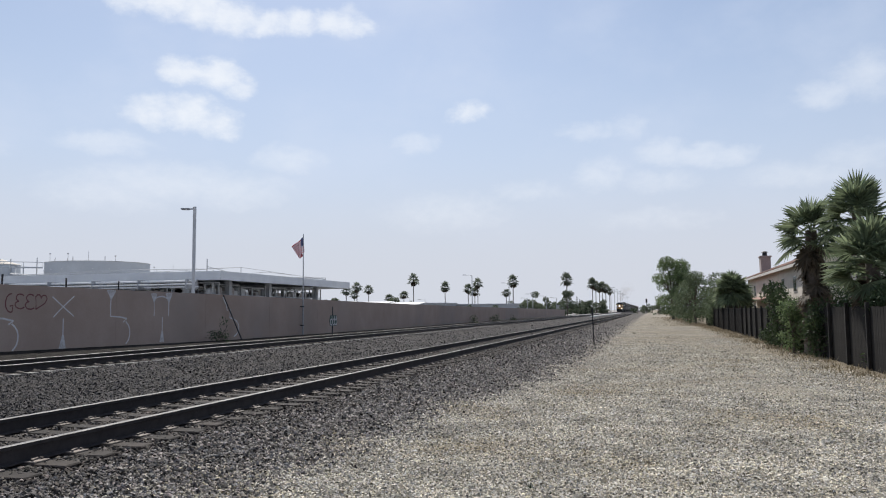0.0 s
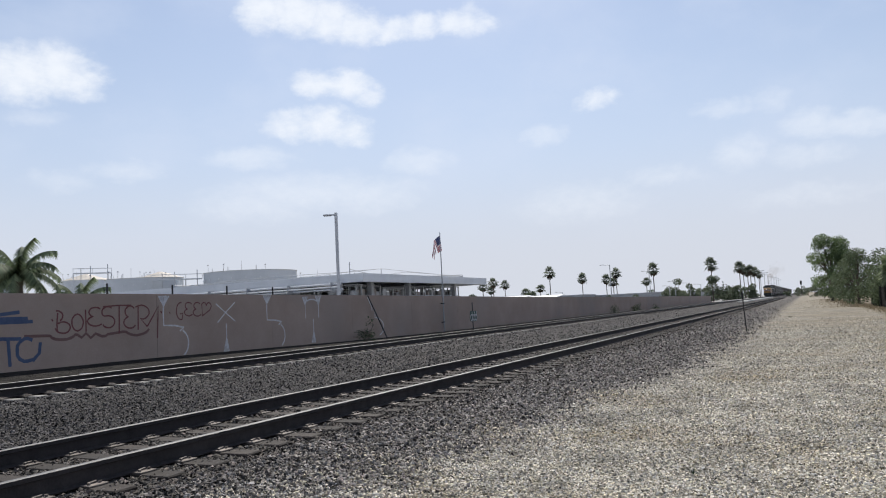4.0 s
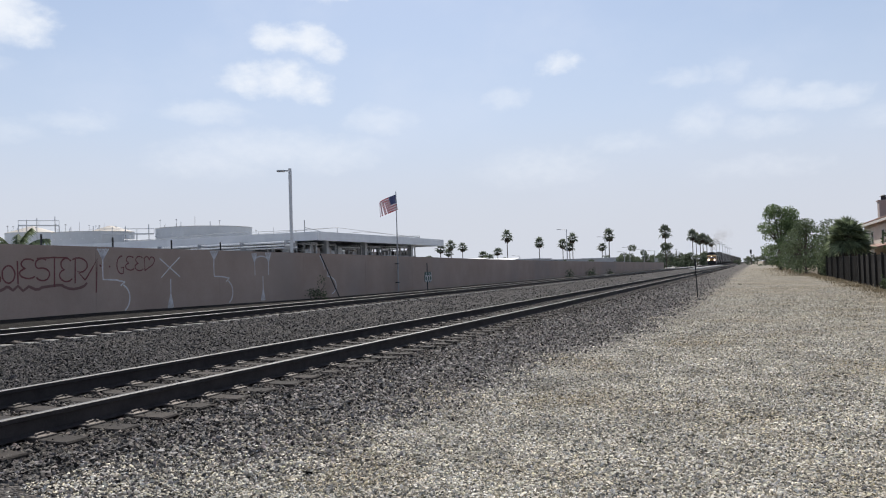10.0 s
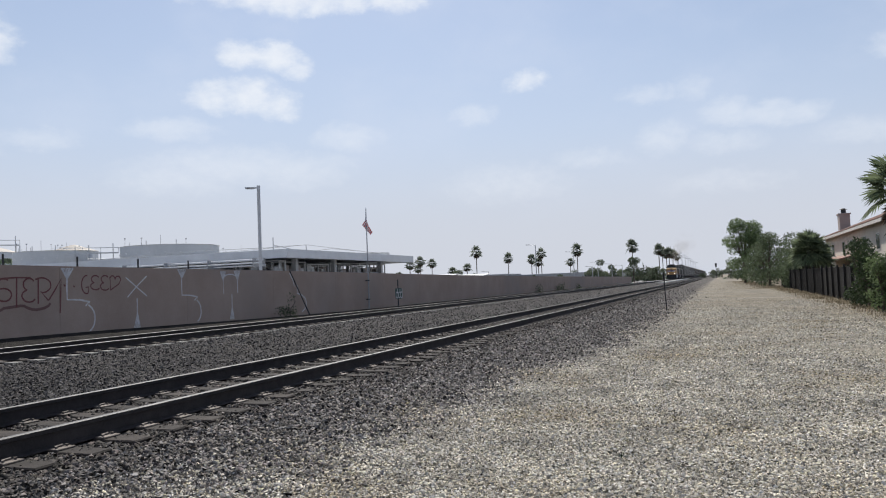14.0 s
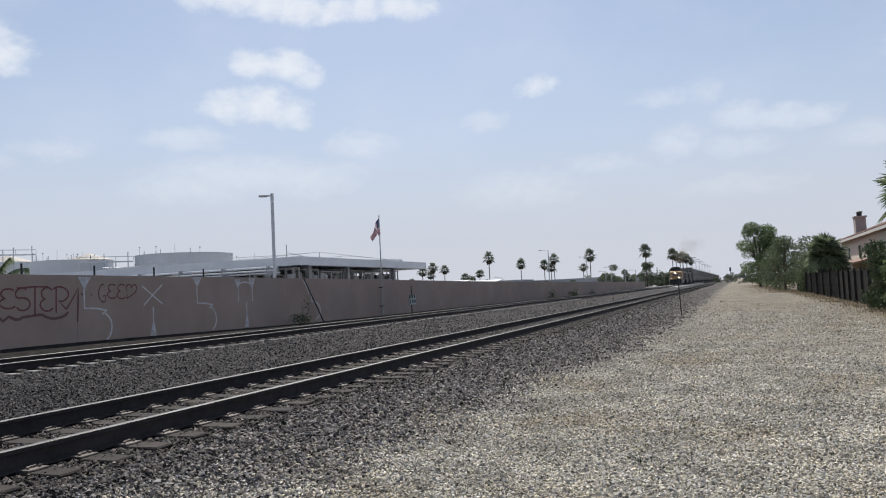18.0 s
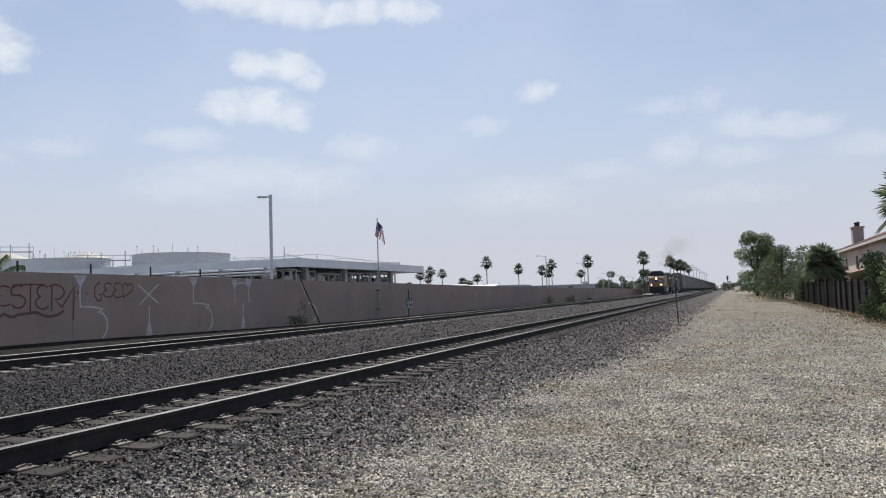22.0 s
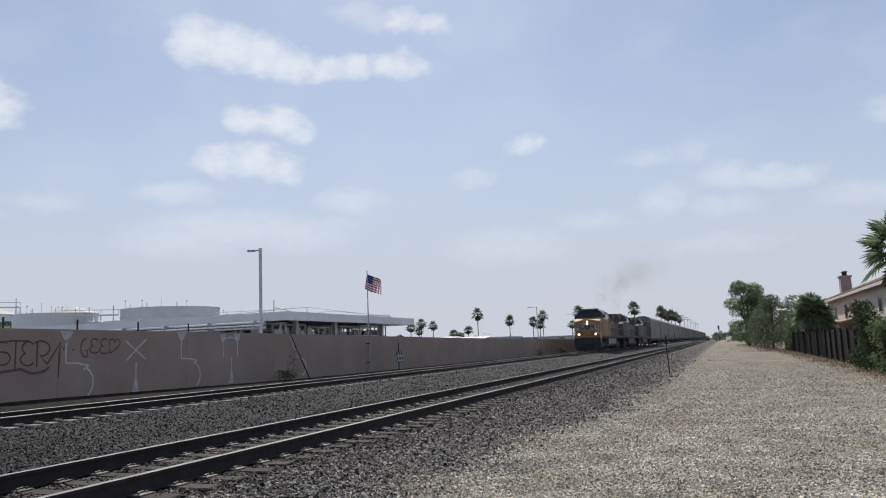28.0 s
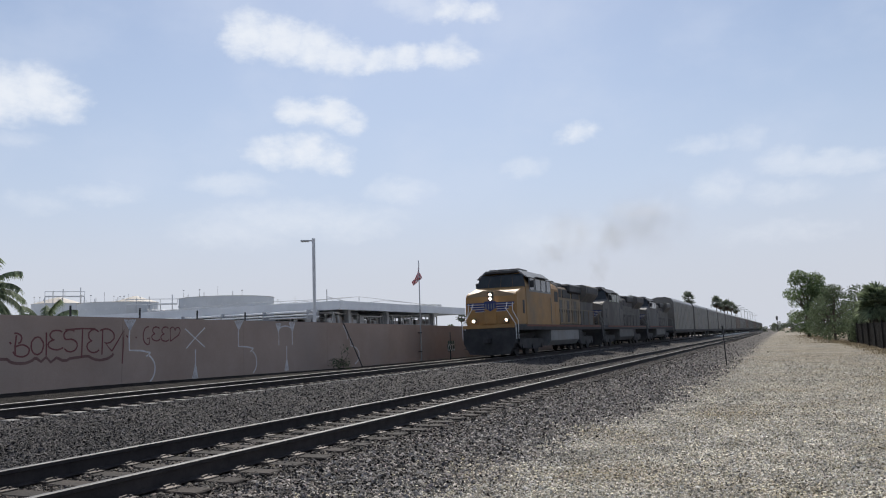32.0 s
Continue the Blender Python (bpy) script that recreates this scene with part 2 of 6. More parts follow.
def ground_material():
    """Pale crushed rock on the service road, dark ballast along the tracks, tan dust and dry patches further on."""
    m = bpy.data.materials.new("gravel_ground")
    m.use_nodes = True
    nt = m.node_tree
    N, L = nt.nodes.new, nt.links.new
    b = nt.nodes["Principled BSDF"]
    tc = N("ShaderNodeTexCoord")
    sep = N("ShaderNodeSeparateXYZ")
    L(tc.outputs["Object"], sep.inputs[0])

    def noise_tex(scale, detail=5, rough=0.6):
        n = N("ShaderNodeTexNoise")
        n.inputs["Scale"].default_value, n.inputs["Detail"].default_value, n.inputs["Roughness"].default_value = scale, detail, rough
        L(tc.outputs["Object"], n.inputs["Vector"])
        return n.outputs[0]

    def ramp(src, p0, p1, c0, c1):
        r = N("ShaderNodeValToRGB")
        r.color_ramp.elements[0].position, r.color_ramp.elements[1].position = p0, p1
        r.color_ramp.elements[0].color, r.color_ramp.elements[1].color = (*c0, 1), (*c1, 1)
        L(src, r.inputs[0])
        return r.outputs[0]

    def mix(f, a, c, mode="MIX"):
        n = N("ShaderNodeMix")
        n.data_type, n.blend_type = "RGBA", mode
        if isinstance(f, float):
            n.inputs[0].default_value = f
        else:
            L(f, n.inputs[0])
        L(a, n.inputs[6])
        if isinstance(c, tuple):
            n.inputs[7].default_value = (*c, 1)
        else:
            L(c, n.inputs[7])
        return n.outputs[2]

    def step(src, lo, hi):
        r = N("ShaderNodeMapRange")
        r.interpolation_type = "SMOOTHSTEP"
        L(src, r.inputs[0])
        r.inputs[1].default_value, r.inputs[2].default_value = lo, hi
        return r.outputs[0]

    def calc(op, a, c):
        n = N("ShaderNodeMath")
        n.operation = op
        for i, v in ((0, a), (1, c)):
            if isinstance(v, float):
                n.inputs[i].default_value = v
            else:
                L(v, n.inputs[i])
        return n.outputs[0]

    vor = N("ShaderNodeTexVoronoi")
    vor.inputs["Scale"].default_value, vor.inputs["Randomness"].default_value = 36, 1.0
    L(tc.outputs["Object"], vor.inputs["Vector"])
    cell = N("ShaderNodeSeparateColor")
    L(vor.outputs["Color"], cell.inputs[0])
    pale = ramp(cell.outputs[0], 0.0, 1.0, (0.20, 0.185, 0.155), (0.50, 0.465, 0.392))
    dark = ramp(cell.outputs[1], 0.0, 1.0, (0.055, 0.05, 0.047), (0.235, 0.215, 0.20))
    wob = calc("MULTIPLY", calc("SUBTRACT", noise_tex(0.45, 6), 0.5), 2.2)
    xx = calc("ADD", sep.outputs[0], wob)
    road = step(calc("SUBTRACT", xx, calc("MULTIPLY", step(sep.outputs[1], 11.0, 28.0), 0.7)), -3.6, -1.7)
    grime = step(xx, -8.2, -7.2)
    dark = mix(calc("SUBTRACT", 1.0, grime), dark, ramp(cell.outputs[1], 0.0, 1.0, (0.035, 0.032, 0.031), (0.155, 0.145, 0.14)))
    col = mix(road, dark, pale)
    grey = ramp(cell.outputs[2], 0.0, 1.0, (0.195, 0.178, 0.148), (0.44, 0.403, 0.336))
    col = mix(calc("MULTIPLY", calc("MULTIPLY", road, step(sep.outputs[1], 16.0, 50.0)), 0.7), col, grey)
    tan = ramp(noise_tex(18, 5), 0.3, 0.7, (0.20, 0.165, 0.115), (0.36, 0.305, 0.225))
    spots = step(noise_tex(0.16, 7, 0.68), 0.42, 0.58)
    far = step(sep.outputs[1], 10.0, 45.0)
    amount = calc("MULTIPLY", calc("MULTIPLY", spots, road), calc("ADD", calc("MULTIPLY", far, 0.22), 0.28))
    col = mix(amount, col, tan)
    verge = step(xx, 4.2, 6.0)
    col = mix(calc("MULTIPLY", verge, 0.8), col, tan)
    big = ramp(noise_tex(0.9, 4), 0.35, 0.7, (0.70, 0.70, 0.71), (1.08, 1.06, 1.02))
    col = mix(1.0, col, big, "MULTIPLY")
    beyond = calc("MAXIMUM", step(sep.outputs[0], 14.0, 20.0), step(calc("MULTIPLY", sep.outputs[0], -1.0), 21.0, 26.0))
    soil = ramp(noise_tex(0.05, 6), 0.35, 0.65, (0.10, 0.11, 0.07), (0.26, 0.24, 0.20))
    # Unseen pale yard floor, added to bounce light up under the canopy.
    bounce_floor = ramp(noise_tex(0.12, 6), 0.35, 0.65, (0.30, 0.29, 0.275), (0.44, 0.43, 0.41))
    soil = mix(step(calc("MULTIPLY", sep.outputs[0], -1.0), 20.0, 21.0), soil, bounce_floor)
    col = mix(beyond, col, soil)
    # Near-black tone for the soft-edged band from the wall to the far track.
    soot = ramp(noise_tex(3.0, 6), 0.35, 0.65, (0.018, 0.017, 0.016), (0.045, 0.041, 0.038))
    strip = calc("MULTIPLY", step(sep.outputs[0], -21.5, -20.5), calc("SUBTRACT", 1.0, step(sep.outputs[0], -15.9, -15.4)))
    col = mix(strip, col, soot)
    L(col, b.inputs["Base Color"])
    b.inputs["Roughness"].default_value = 0.9
    b.inputs["Specular IOR Level"].default_value = 0.06
    bp = N("ShaderNodeBump")
    bp.inputs["Strength"].default_value, bp.inputs["Distance"].default_value = 1.0, 0.03
    L(calc("MULTIPLY", vor.outputs["Distance"], -1.0), bp.inputs["Height"])
    L(bp.outputs[0], b.inputs["Normal"])
    return m


M_GROUND = ground_material()
M_PALE = surface("pale_stone", (0.30, 0.276, 0.232), (0.635, 0.584, 0.49), 1.2, 0.9, 0, 0.4, 60, stain=(0.36, 0.305, 0.22), island=0.6, spec=0.2, hue=0.02)
M_BALLAST = surface("ballast_stone", (0.06, 0.053, 0.05), (0.24, 0.218, 0.204), 9, 0.85, 0, 0.4, 60, island=0.95, spec=0.3, hue=0.04)
M_BALLAST_BROWN = surface("rusty_ballast_stone", (0.025, 0.0215, 0.02), (0.125, 0.109, 0.10), 9, 0.85, 0, 0.4, 60, island=0.9, spec=0.25, hue=0.04)
M_BALLAST_DARK = surface("oily_ballast_stone", (0.0165, 0.015, 0.0153), (0.082, 0.0755, 0.077), 9, 0.8, 0, 0.4, 60, island=0.95, spec=0.3, hue=0.05)
M_RAIL = surface("rail_steel", (0.021, 0.0185, 0.019), (0.046, 0.039, 0.039), 6, 0.7, 0.0, 0.25, 50, spec=0.22)
M_RAILTOP = surface("polished_rail_top", (0.11, 0.108, 0.106), (0.20, 0.195, 0.19), 3, 0.55, 0.7, 0.05, 40)
M_RAILDULL = surface("dull_rail_top", (0.085, 0.082, 0.082), (0.16, 0.155, 0.155), 3, 0.62, 0.4, 0.05, 40)
M_SLEEPER = surface("sleeper_wood", (0.015, 0.012, 0.0105), (0.046, 0.035, 0.029), 3, 0.9, 0, 0.6, 30, random_value=0.35)
M_PLATE = surface("tie_plate_steel", (0.085, 0.068, 0.058), (0.19, 0.162, 0.142), 10, 0.7, 0.2, 0.2, 60, random_value=0.25)
M_WALL = surface("brown_painted_wall", (0.325, 0.243, 0.20), (0.41, 0.317, 0.266), 0.5, 0.85, 0, 0.35, 30, stain=(0.30, 0.252, 0.225))
M_WHITE = surface("white_paint", (0.55, 0.56, 0.58), (0.75, 0.76, 0.78), 6, 0.6, 0, 0.05, 40)
M_CHALK = surface("white_graffiti_paint", (0.50, 0.485, 0.485), (0.72, 0.70, 0.71), 5, 0.8, 0, 0.05, 40)
M_REDP = surface("red_graffiti_paint", (0.15, 0.05, 0.048), (0.20, 0.085, 0.08), 4, 0.75, 0, 0.05, 40)
M_BLUEP = surface("blue_graffiti_paint", (0.05, 0.075, 0.15), (0.09, 0.12, 0.2), 4, 0.75, 0, 0.05, 40)
M_GREY = surface("grey_painted_metal", (0.30, 0.31, 0.33), (0.42, 0.43, 0.45), 2, 0.5, 0.2, 0.05, 30)
# Pole grey, lightened so that its colour carries the haze in front of it.
M_LAMPPOST = surface("pale_grey_pole_paint", (0.46, 0.475, 0.50), (0.58, 0.595, 0.62), 2, 0.6, 0, 0.05, 30)
M_GALV = surface("galvanised_steel", (0.28, 0.29, 0.31), (0.42, 0.43, 0.45), 5, 0.45, 0.7, 0.05, 60)
M_DARK = surface("dark_steel", (0.02, 0.02, 0.022), (0.055, 0.055, 0.058), 3, 0.6, 0.2, 0.1, 30)
M_TANK = surface("white_tank_paint", (0.50, 0.52, 0.545), (0.60, 0.62, 0.645), 0.15, 0.6, 0, 0.05, 4)
M_TANKROOF = surface("beige_tank_roof", (0.40, 0.36, 0.31), (0.52, 0.47, 0.41), 0.2, 0.7, 0, 0.05, 4)
M_CANOPY = surface("canopy_fascia", (0.55, 0.57, 0.60), (0.68, 0.70, 0.73), 0.5, 0.55, 0.1, 0.05, 10)
M_STUCCO = surface("beige_stucco", (0.52, 0.465, 0.395), (0.64, 0.585, 0.51), 1.0, 0.9, 0, 0.3, 60)
M_ROOF = surface("red_clay_tile", (0.19, 0.105, 0.08), (0.30, 0.185, 0.145), 2, 0.8, 0, 0.3, 20, random_value=0.2)
M_GLASS = surface("dark_window_glass", (0.03, 0.035, 0.045), (0.06, 0.065, 0.075), 1, 0.08, 0, 0, 10, spec=0.6)
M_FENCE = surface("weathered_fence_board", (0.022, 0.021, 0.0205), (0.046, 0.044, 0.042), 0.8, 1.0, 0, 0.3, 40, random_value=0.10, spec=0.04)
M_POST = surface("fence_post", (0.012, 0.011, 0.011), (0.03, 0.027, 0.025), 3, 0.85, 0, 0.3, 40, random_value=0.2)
M_BARK = surface("bark", (0.06, 0.048, 0.04), (0.14, 0.116, 0.098), 6, 0.95, 0, 0.6, 30)
M_PALMLEAF = leafy("palm_frond", (0.095, 0.125, 0.075), (0.23, 0.275, 0.165), 0.45, 0.42)
# Distant foliage: aerial haze is put into these two paler, greyer leaf colours.
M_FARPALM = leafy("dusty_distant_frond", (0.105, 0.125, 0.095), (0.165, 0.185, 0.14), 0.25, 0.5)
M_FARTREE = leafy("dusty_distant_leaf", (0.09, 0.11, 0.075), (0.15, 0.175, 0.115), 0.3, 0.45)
M_DRYLEAF = leafy("dry_palm_skirt", (0.065, 0.052, 0.04), (0.13, 0.105, 0.078))
# M_LEAF, and M_TREE below, are lightened in colour to suggest haze.
M_LEAF = leafy("broad_leaf", (0.105, 0.145, 0.068), (0.20, 0.26, 0.13), 0.35, 0.45)
M_SHRUB = leafy("shrub_leaf", (0.032, 0.05, 0.024), (0.08, 0.11, 0.052))
M_TREE = leafy("dense_tree_leaf", (0.07, 0.095, 0.054), (0.145, 0.178, 0.105), 0.35, 0.4)
M_CYPRESS = leafy("cypress_leaf", (0.018, 0.032, 0.016), (0.04, 0.06, 0.03))
M_DRYGRASS = leafy("dry_grass", (0.19, 0.155, 0.10), (0.34, 0.285, 0.195))
M_CONC = surface("pale_concrete", (0.42, 0.41, 0.39), (0.60, 0.59, 0.56), 1, 0.85, 0, 0.2, 30)


# ---- builders ----
def part(name, bm, material, parent=None, label="", smooth=False):
    """Links a bmesh as one mesh object, under a thing or a part."""
    me = bpy.data.meshes.new(name)
    bm.to_mesh(me)
    bm.free()
    if material:
        me.materials.append(material)
    if smooth:
        me.polygons.foreach_set("use_smooth", [True] * len(me.polygons))
    ob = new(name, me)
    if parent:
        ob.parent = parent
    if label:
        tagged(ob, label)
    return ob


def again(ob, m, parent=None):
    """One more object on the same mesh."""
    o = new(ob.name.split(".")[0], ob.data)
    o.parent = parent or ob.parent
    o.matrix_basis = m
    return o


def thing(name, label, category, m=None, group="", kind=""):
    ob = tagged(new(name), label, category, group, kind)
    if m is not None:
        ob.matrix_basis = m
    return ob


def box(bm, x0, y0, z0, x1, y1, z1, bevel=0.0):
    r = bmesh.ops.create_cube(bm, size=1)
    vs = r["verts"]
    for v in vs:
        v.co = Vector((x0 + (v.co.x + 0.5) * (x1 - x0), y0 + (v.co.y + 0.5) * (y1 - y0), z0 + (v.co.z + 0.5) * (z1 - z0)))
    if bevel:
        es = list({e for v in vs for e in v.link_edges})
        bmesh.ops.bevel(bm, geom=es, offset=bevel, segments=1, affect="EDGES")
    return bm


def rod(bm, p, q, r0, r1=None, n=8):
    """A tapered rod from p to q."""
    p, q = Vector(p), Vector(q)
    d = q - p
    r1 = r0 if r1 is None else r1
    rot = d.to_track_quat("Z", "Y").to_matrix().to_4x4()
    bmesh.ops.create_cone(bm, cap_ends=True, segments=n, radius1=r0, radius2=r1, depth=d.length, matrix=Matrix.Translation((p + q) / 2) @ rot)
    return bm


def prism(bm, pts, axis, a, b):
    """A closed outline in two axes, drawn out along the third ('x' takes (y, z) pairs, 'y' (x, z), 'z' (x, y))."""
    def at(p, w):
        return {"x": (w, p[0], p[1]), "y": (p[0], w, p[1]), "z": (p[0], p[1], w)}[axis]
    v0 = [bm.verts.new(at(p, a)) for p in pts]
    v1 = [bm.verts.new(at(p, b)) for p in pts]
    n = len(pts)
    bm.faces.new(v0), bm.faces.new(v1[::-1])
    for i in range(n):
        bm.faces.new((v0[i], v1[i], v1[(i + 1) % n], v0[(i + 1) % n]))
    bmesh.ops.recalc_face_normals(bm, faces=bm.faces)
    return bm


def ribbon(bm, pts, w, at):
    """A flat painted stroke along pts, w wide; at() lifts (u, v) to the surface."""
    p = [Vector(q) for q in pts]
    p = [q for i, q in enumerate(p) if i == 0 or (q - p[i - 1]).length > 1e-4]
    d = [(v - u).normalized() for u, v in zip(p, p[1:])]
    rows = []
    for i, q in enumerate(p):
        t = d[0] if i == 0 else d[-1] if i == len(p) - 1 else d[i - 1] + d[i]
        t = t.normalized() if t.length > 0.3 else d[min(i, len(d) - 1)]
        n = Vector((-t.y, t.x)) * w / 2
        q = q - d[0] * w * 0.3 if i == 0 else q + d[-1] * w * 0.3 if i == len(p) - 1 else q
        rows.append((bm.verts.new(at(*(q + n))), bm.verts.new(at(*(q - n)))))
    for u, v in zip(rows, rows[1:]):
        bm.faces.new((u[0], u[1], v[1], v[0]))
    return bm


def arc(cx, cy, rx, ry, a0, a1, n=10):
    return [(cx + rx * math.cos(radians(a0 + (a1 - a0) * i / n)), cy + ry * math.sin(radians(a0 + (a1 - a0) * i / n))) for i in range(n + 1)]


def bend(y):
    """The line swings a little to the left far down the track."""
    return -0.0045 * (math.hypot(y - 70, 30) + (y - 70)) / 2


def mesh_object(name, verts, faces, material, smooth=False):
    """From numpy arrays; faces all with the same number of corners."""
    me = bpy.data.meshes.new(name)
    k = faces.shape[1]
    me.vertices.add(len(verts)), me.loops.add(faces.size), me.polygons.add(len(faces))
    me.vertices.foreach_set("co", np.ascontiguousarray(verts, dtype=np.float32).ravel())
    me.loops.foreach_set("vertex_index", np.ascontiguousarray(faces, dtype=np.int32).ravel())
    me.polygons.foreach_set("loop_start", np.arange(0, faces.size, k, dtype=np.int32))
    if smooth:
        me.polygons.foreach_set("use_smooth", np.ones(len(faces), dtype=bool))
    me.update(calc_edges=True)
    me.materials.append(material)
    return new(name, me)


# ---- ground ----
PROFILE = [(-3000, -0.5), (-60, -0.5), (-22, -0.4), (-19.8, -0.15), (-19.2, -0.12), (-17.2, -0.22), (-16.7, -0.17), (-15.9, -0.17), (-13.1, -0.17), (-12.2, -0.20),
           (-10.6, -0.42), (-9.6, -0.47), (-8.6, -0.40), (-7.6, -0.23), (-7.1, -0.196), (-4.9, -0.196), (-4.35, -0.225), (-3.2, -0.47), (-2.2, -0.52), (0, -0.545), (3, -0.56), (6.3, -0.6), (9, -0.6), (60, -0.6), (3000, -0.6)]


def ground_z(x):
    for (x0, z0), (x1, z1) in zip(PROFILE, PROFILE[1:]):
        if x <= x1:
            return z0 + (z1 - z0) * (x - x0) / (x1 - x0)
    return -0.6


def ground():
    xs = sorted({p[0] for p in PROFILE} | {round(-20 + 0.25 * i, 3) for i in range(112)} | {-1000, -300, -120, 15, 25, 120, 300, 1000})
    ys = [-3000, -600, -150, -60, -30, -15, -8] + [-4 + 0.35 * i for i in range(80)] + [24 + 1.2 * i for i in range(40)] + [72 + 5 * i for i in range(30)] + [225 + 25 * i for i in range(20)] + [800, 1200, 2000, 3000, 4500]
    zs = np.array([ground_z(x) for x in xs])
    verts = []
    for y in ys:
        for x, z in zip(xs, zs):
            dz = 0.0
            if -20 < x < 12 and -10 < y < 120:
                dz = 0.014 * noise.noise((x * 0.5, y * 0.35, 3)) + 0.005 * noise.noise((x * 2.1, y * 2.1, 7))
                if x < -17.6:
                    dz += 0.16 * min(1, (-17.6 - x) / 1.4) * min(1, max(0, (34 - y) / 16))
                if -7.6 < x < -4.3 or -16.5 < x < -12.5:
                    dz *= 0.3
            verts.append((x + bend(y) * (1 if abs(x) < 100 else 0), y, z + dz))
    w = len(xs)
    i = np.arange((len(ys) - 1) * (w - 1))
    r, c = i // (w - 1), i % (w - 1)
    a = r * w + c
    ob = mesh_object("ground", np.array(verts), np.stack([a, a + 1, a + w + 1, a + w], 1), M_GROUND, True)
    tagged(ob, "pale crushed rock service road beside dark railway ballast", "ground", kind="structure")


ground()


def stones(name, label, material, count, sampler, seed, half=False):
    """Loose angular stones, each a squashed and jittered eight-sided chip, joined into one mesh."""
    rng = np.random.default_rng(seed)
    bv = np.array([(1, 0, 0.1), (0.1, 1, 0), (-1, 0.1, 0), (0, -1, 0.1), (0.15, 0.1, 0.95), (0, 0, -0.9)])
    bf = np.array([(0, 1, 4), (1, 2, 4), (2, 3, 4), (3, 0, 4), (1, 0, 5), (2, 1, 5), (3, 2, 5), (0, 3, 5)])
    if half:
        bv = np.array([(1, 0, -0.2), (0.35, 0.92, -0.2), (-0.8, 0.6, -0.2), (-0.75, -0.62, -0.2), (0.3, -0.95, -0.2), (0.1, 0.05, 0.8)])
        bf = np.array([(0, 1, 5), (1, 2, 5), (2, 3, 5), (3, 4, 5), (4, 0, 5)])
    x, y, size = sampler(rng, count)
    z = np.interp(x - np.vectorize(bend)(y), [p[0] for p in PROFILE], [p[1] for p in PROFILE])
    n = len(x)
    v = bv[None] * (1.12 + rng.uniform(-0.3, 0.3, (n, len(bv), 1))) + rng.uniform(-0.3, 0.3, (n, len(bv), 3))
    v = v * (size[:, None, None] * np.stack([rng.uniform(0.75, 1.35, n), rng.uniform(0.6, 1.0, n), rng.uniform(0.5, 0.9, n)], 1)[:, None, :])
    q = rng.normal(size=(n, 4))
    q[:, 1:3] *= 0.28
    q /= np.linalg.norm(q, axis=1, keepdims=True)
    w, a, b, c = q.T
    R = np.stack([np.stack([1 - 2 * (b * b + c * c), 2 * (a * b - c * w), 2 * (a * c + b * w)], 1), np.stack([2 * (a * b + c * w), 1 - 2 * (a * a + c * c), 2 * (b * c - a * w)], 1), np.stack([2 * (a * c - b * w), 2 * (b * c + a * w), 1 - 2 * (a * a + b * b)], 1)], 1)
    v = np.einsum("nij,nkj->nki", R, v)
    v[:, :, 0] += x[:, None]
    v[:, :, 1] += y[:, None]
    v[:, :, 2] += (z + size * 0.12 + rng.uniform(-0.016, 0.022, n) * np.clip(size / 0.025, 0.5, 1.5))[:, None]
    f = bf[None] + (np.arange(n) * len(bv))[:, None, None]
    ob = mesh_object(name, v.reshape(-1, 3), f.reshape(-1, 3), material)
    tagged(ob, label, "gravel", kind="stuff")


def near_rows(rng, n):
    """Distances along the track, thinning out smoothly away from the standpoint."""
    y = 3.9 + np.where(rng.uniform(0, 1, n) < 0.55, rng.exponential(5.0, n), rng.exponential(14.0, n))
    behind = rng.uniform(0, 1, n) < 0.04
    return np.where(behind, 5.0 - rng.exponential(1.8, n), y)


def wander(x, y):
    return 2.5 * np.exp(-np.maximum(y - 2, 0) / 4.2) - 0.65 * np.clip((y - 12) / 14, 0, 1) + 0.16 * np.sin(0.55 * y + 0.8) + 0.14 * np.sin(1.3 * y + x) + 0.1 * np.sin(3.1 * y - 1.7 * x)


def pale_sampler(rng, n):
    y = near_rows(rng, n)
    x = rng.uniform(-4.2, 5.9, n)
    keep = (x + wander(x, y) + rng.normal(0, 1, n) * (0.13 + 0.013 * np.maximum(y, 0) + 0.45 * np.exp(-np.maximum(y - 4, 0) / 4)) > -2.9) & (x < 0.33 * np.maximum(y, 0) + 1.6 + rng.normal(0, 0.5, n))
    bare = (y > 16) & (np.sin(0.31 * y + 0.9 * x) + np.sin(0.17 * y - 1.3 * x + 2) + rng.normal(0, 0.9, n) > 0.7)
    keep &= ~(bare & (rng.uniform(0, 1, n) < 0.6))
    keep &= y < rng.uniform(24, 60, n)
    x, y = x[keep], y[keep]
    return x, y, rng.uniform(0.0065, 0.0115, len(x)) * rng.uniform(0.75, 1.45, len(x)) * (1 + y / 50)


def ballast_sampler(rng, n, x0, x1):
    y = near_rows(rng, n)
    x = rng.uniform(x0, x1, n)
    on_tie = (np.abs(x + 5.95) < 1.32) & (np.mod(y + 24.82, 0.5) < 0.27) & (rng.uniform(0, 1, n) < np.where(np.abs(x + 5.95) > 0.95, 0.6, 0.88))
    rail = np.minimum(np.abs(x + 5.2), np.abs(x + 6.705)) < 0.11
    keep = ~rail & ~on_tie & (x > -1.6 * y - 4) & ((x < -4.4) | (x + wander(x, y) + rng.normal(0, 1, n) * (0.13 + 0.013 * np.maximum(y, 0) + 0.45 * np.exp(-np.maximum(y - 4, 0) / 4)) < -2.85))
    x, y = x[keep], y[keep]
    return x, y, rng.uniform(0.010, 0.0175, len(x)) * rng.uniform(0.85, 1.3, len(x)) * (1 + y / 40)


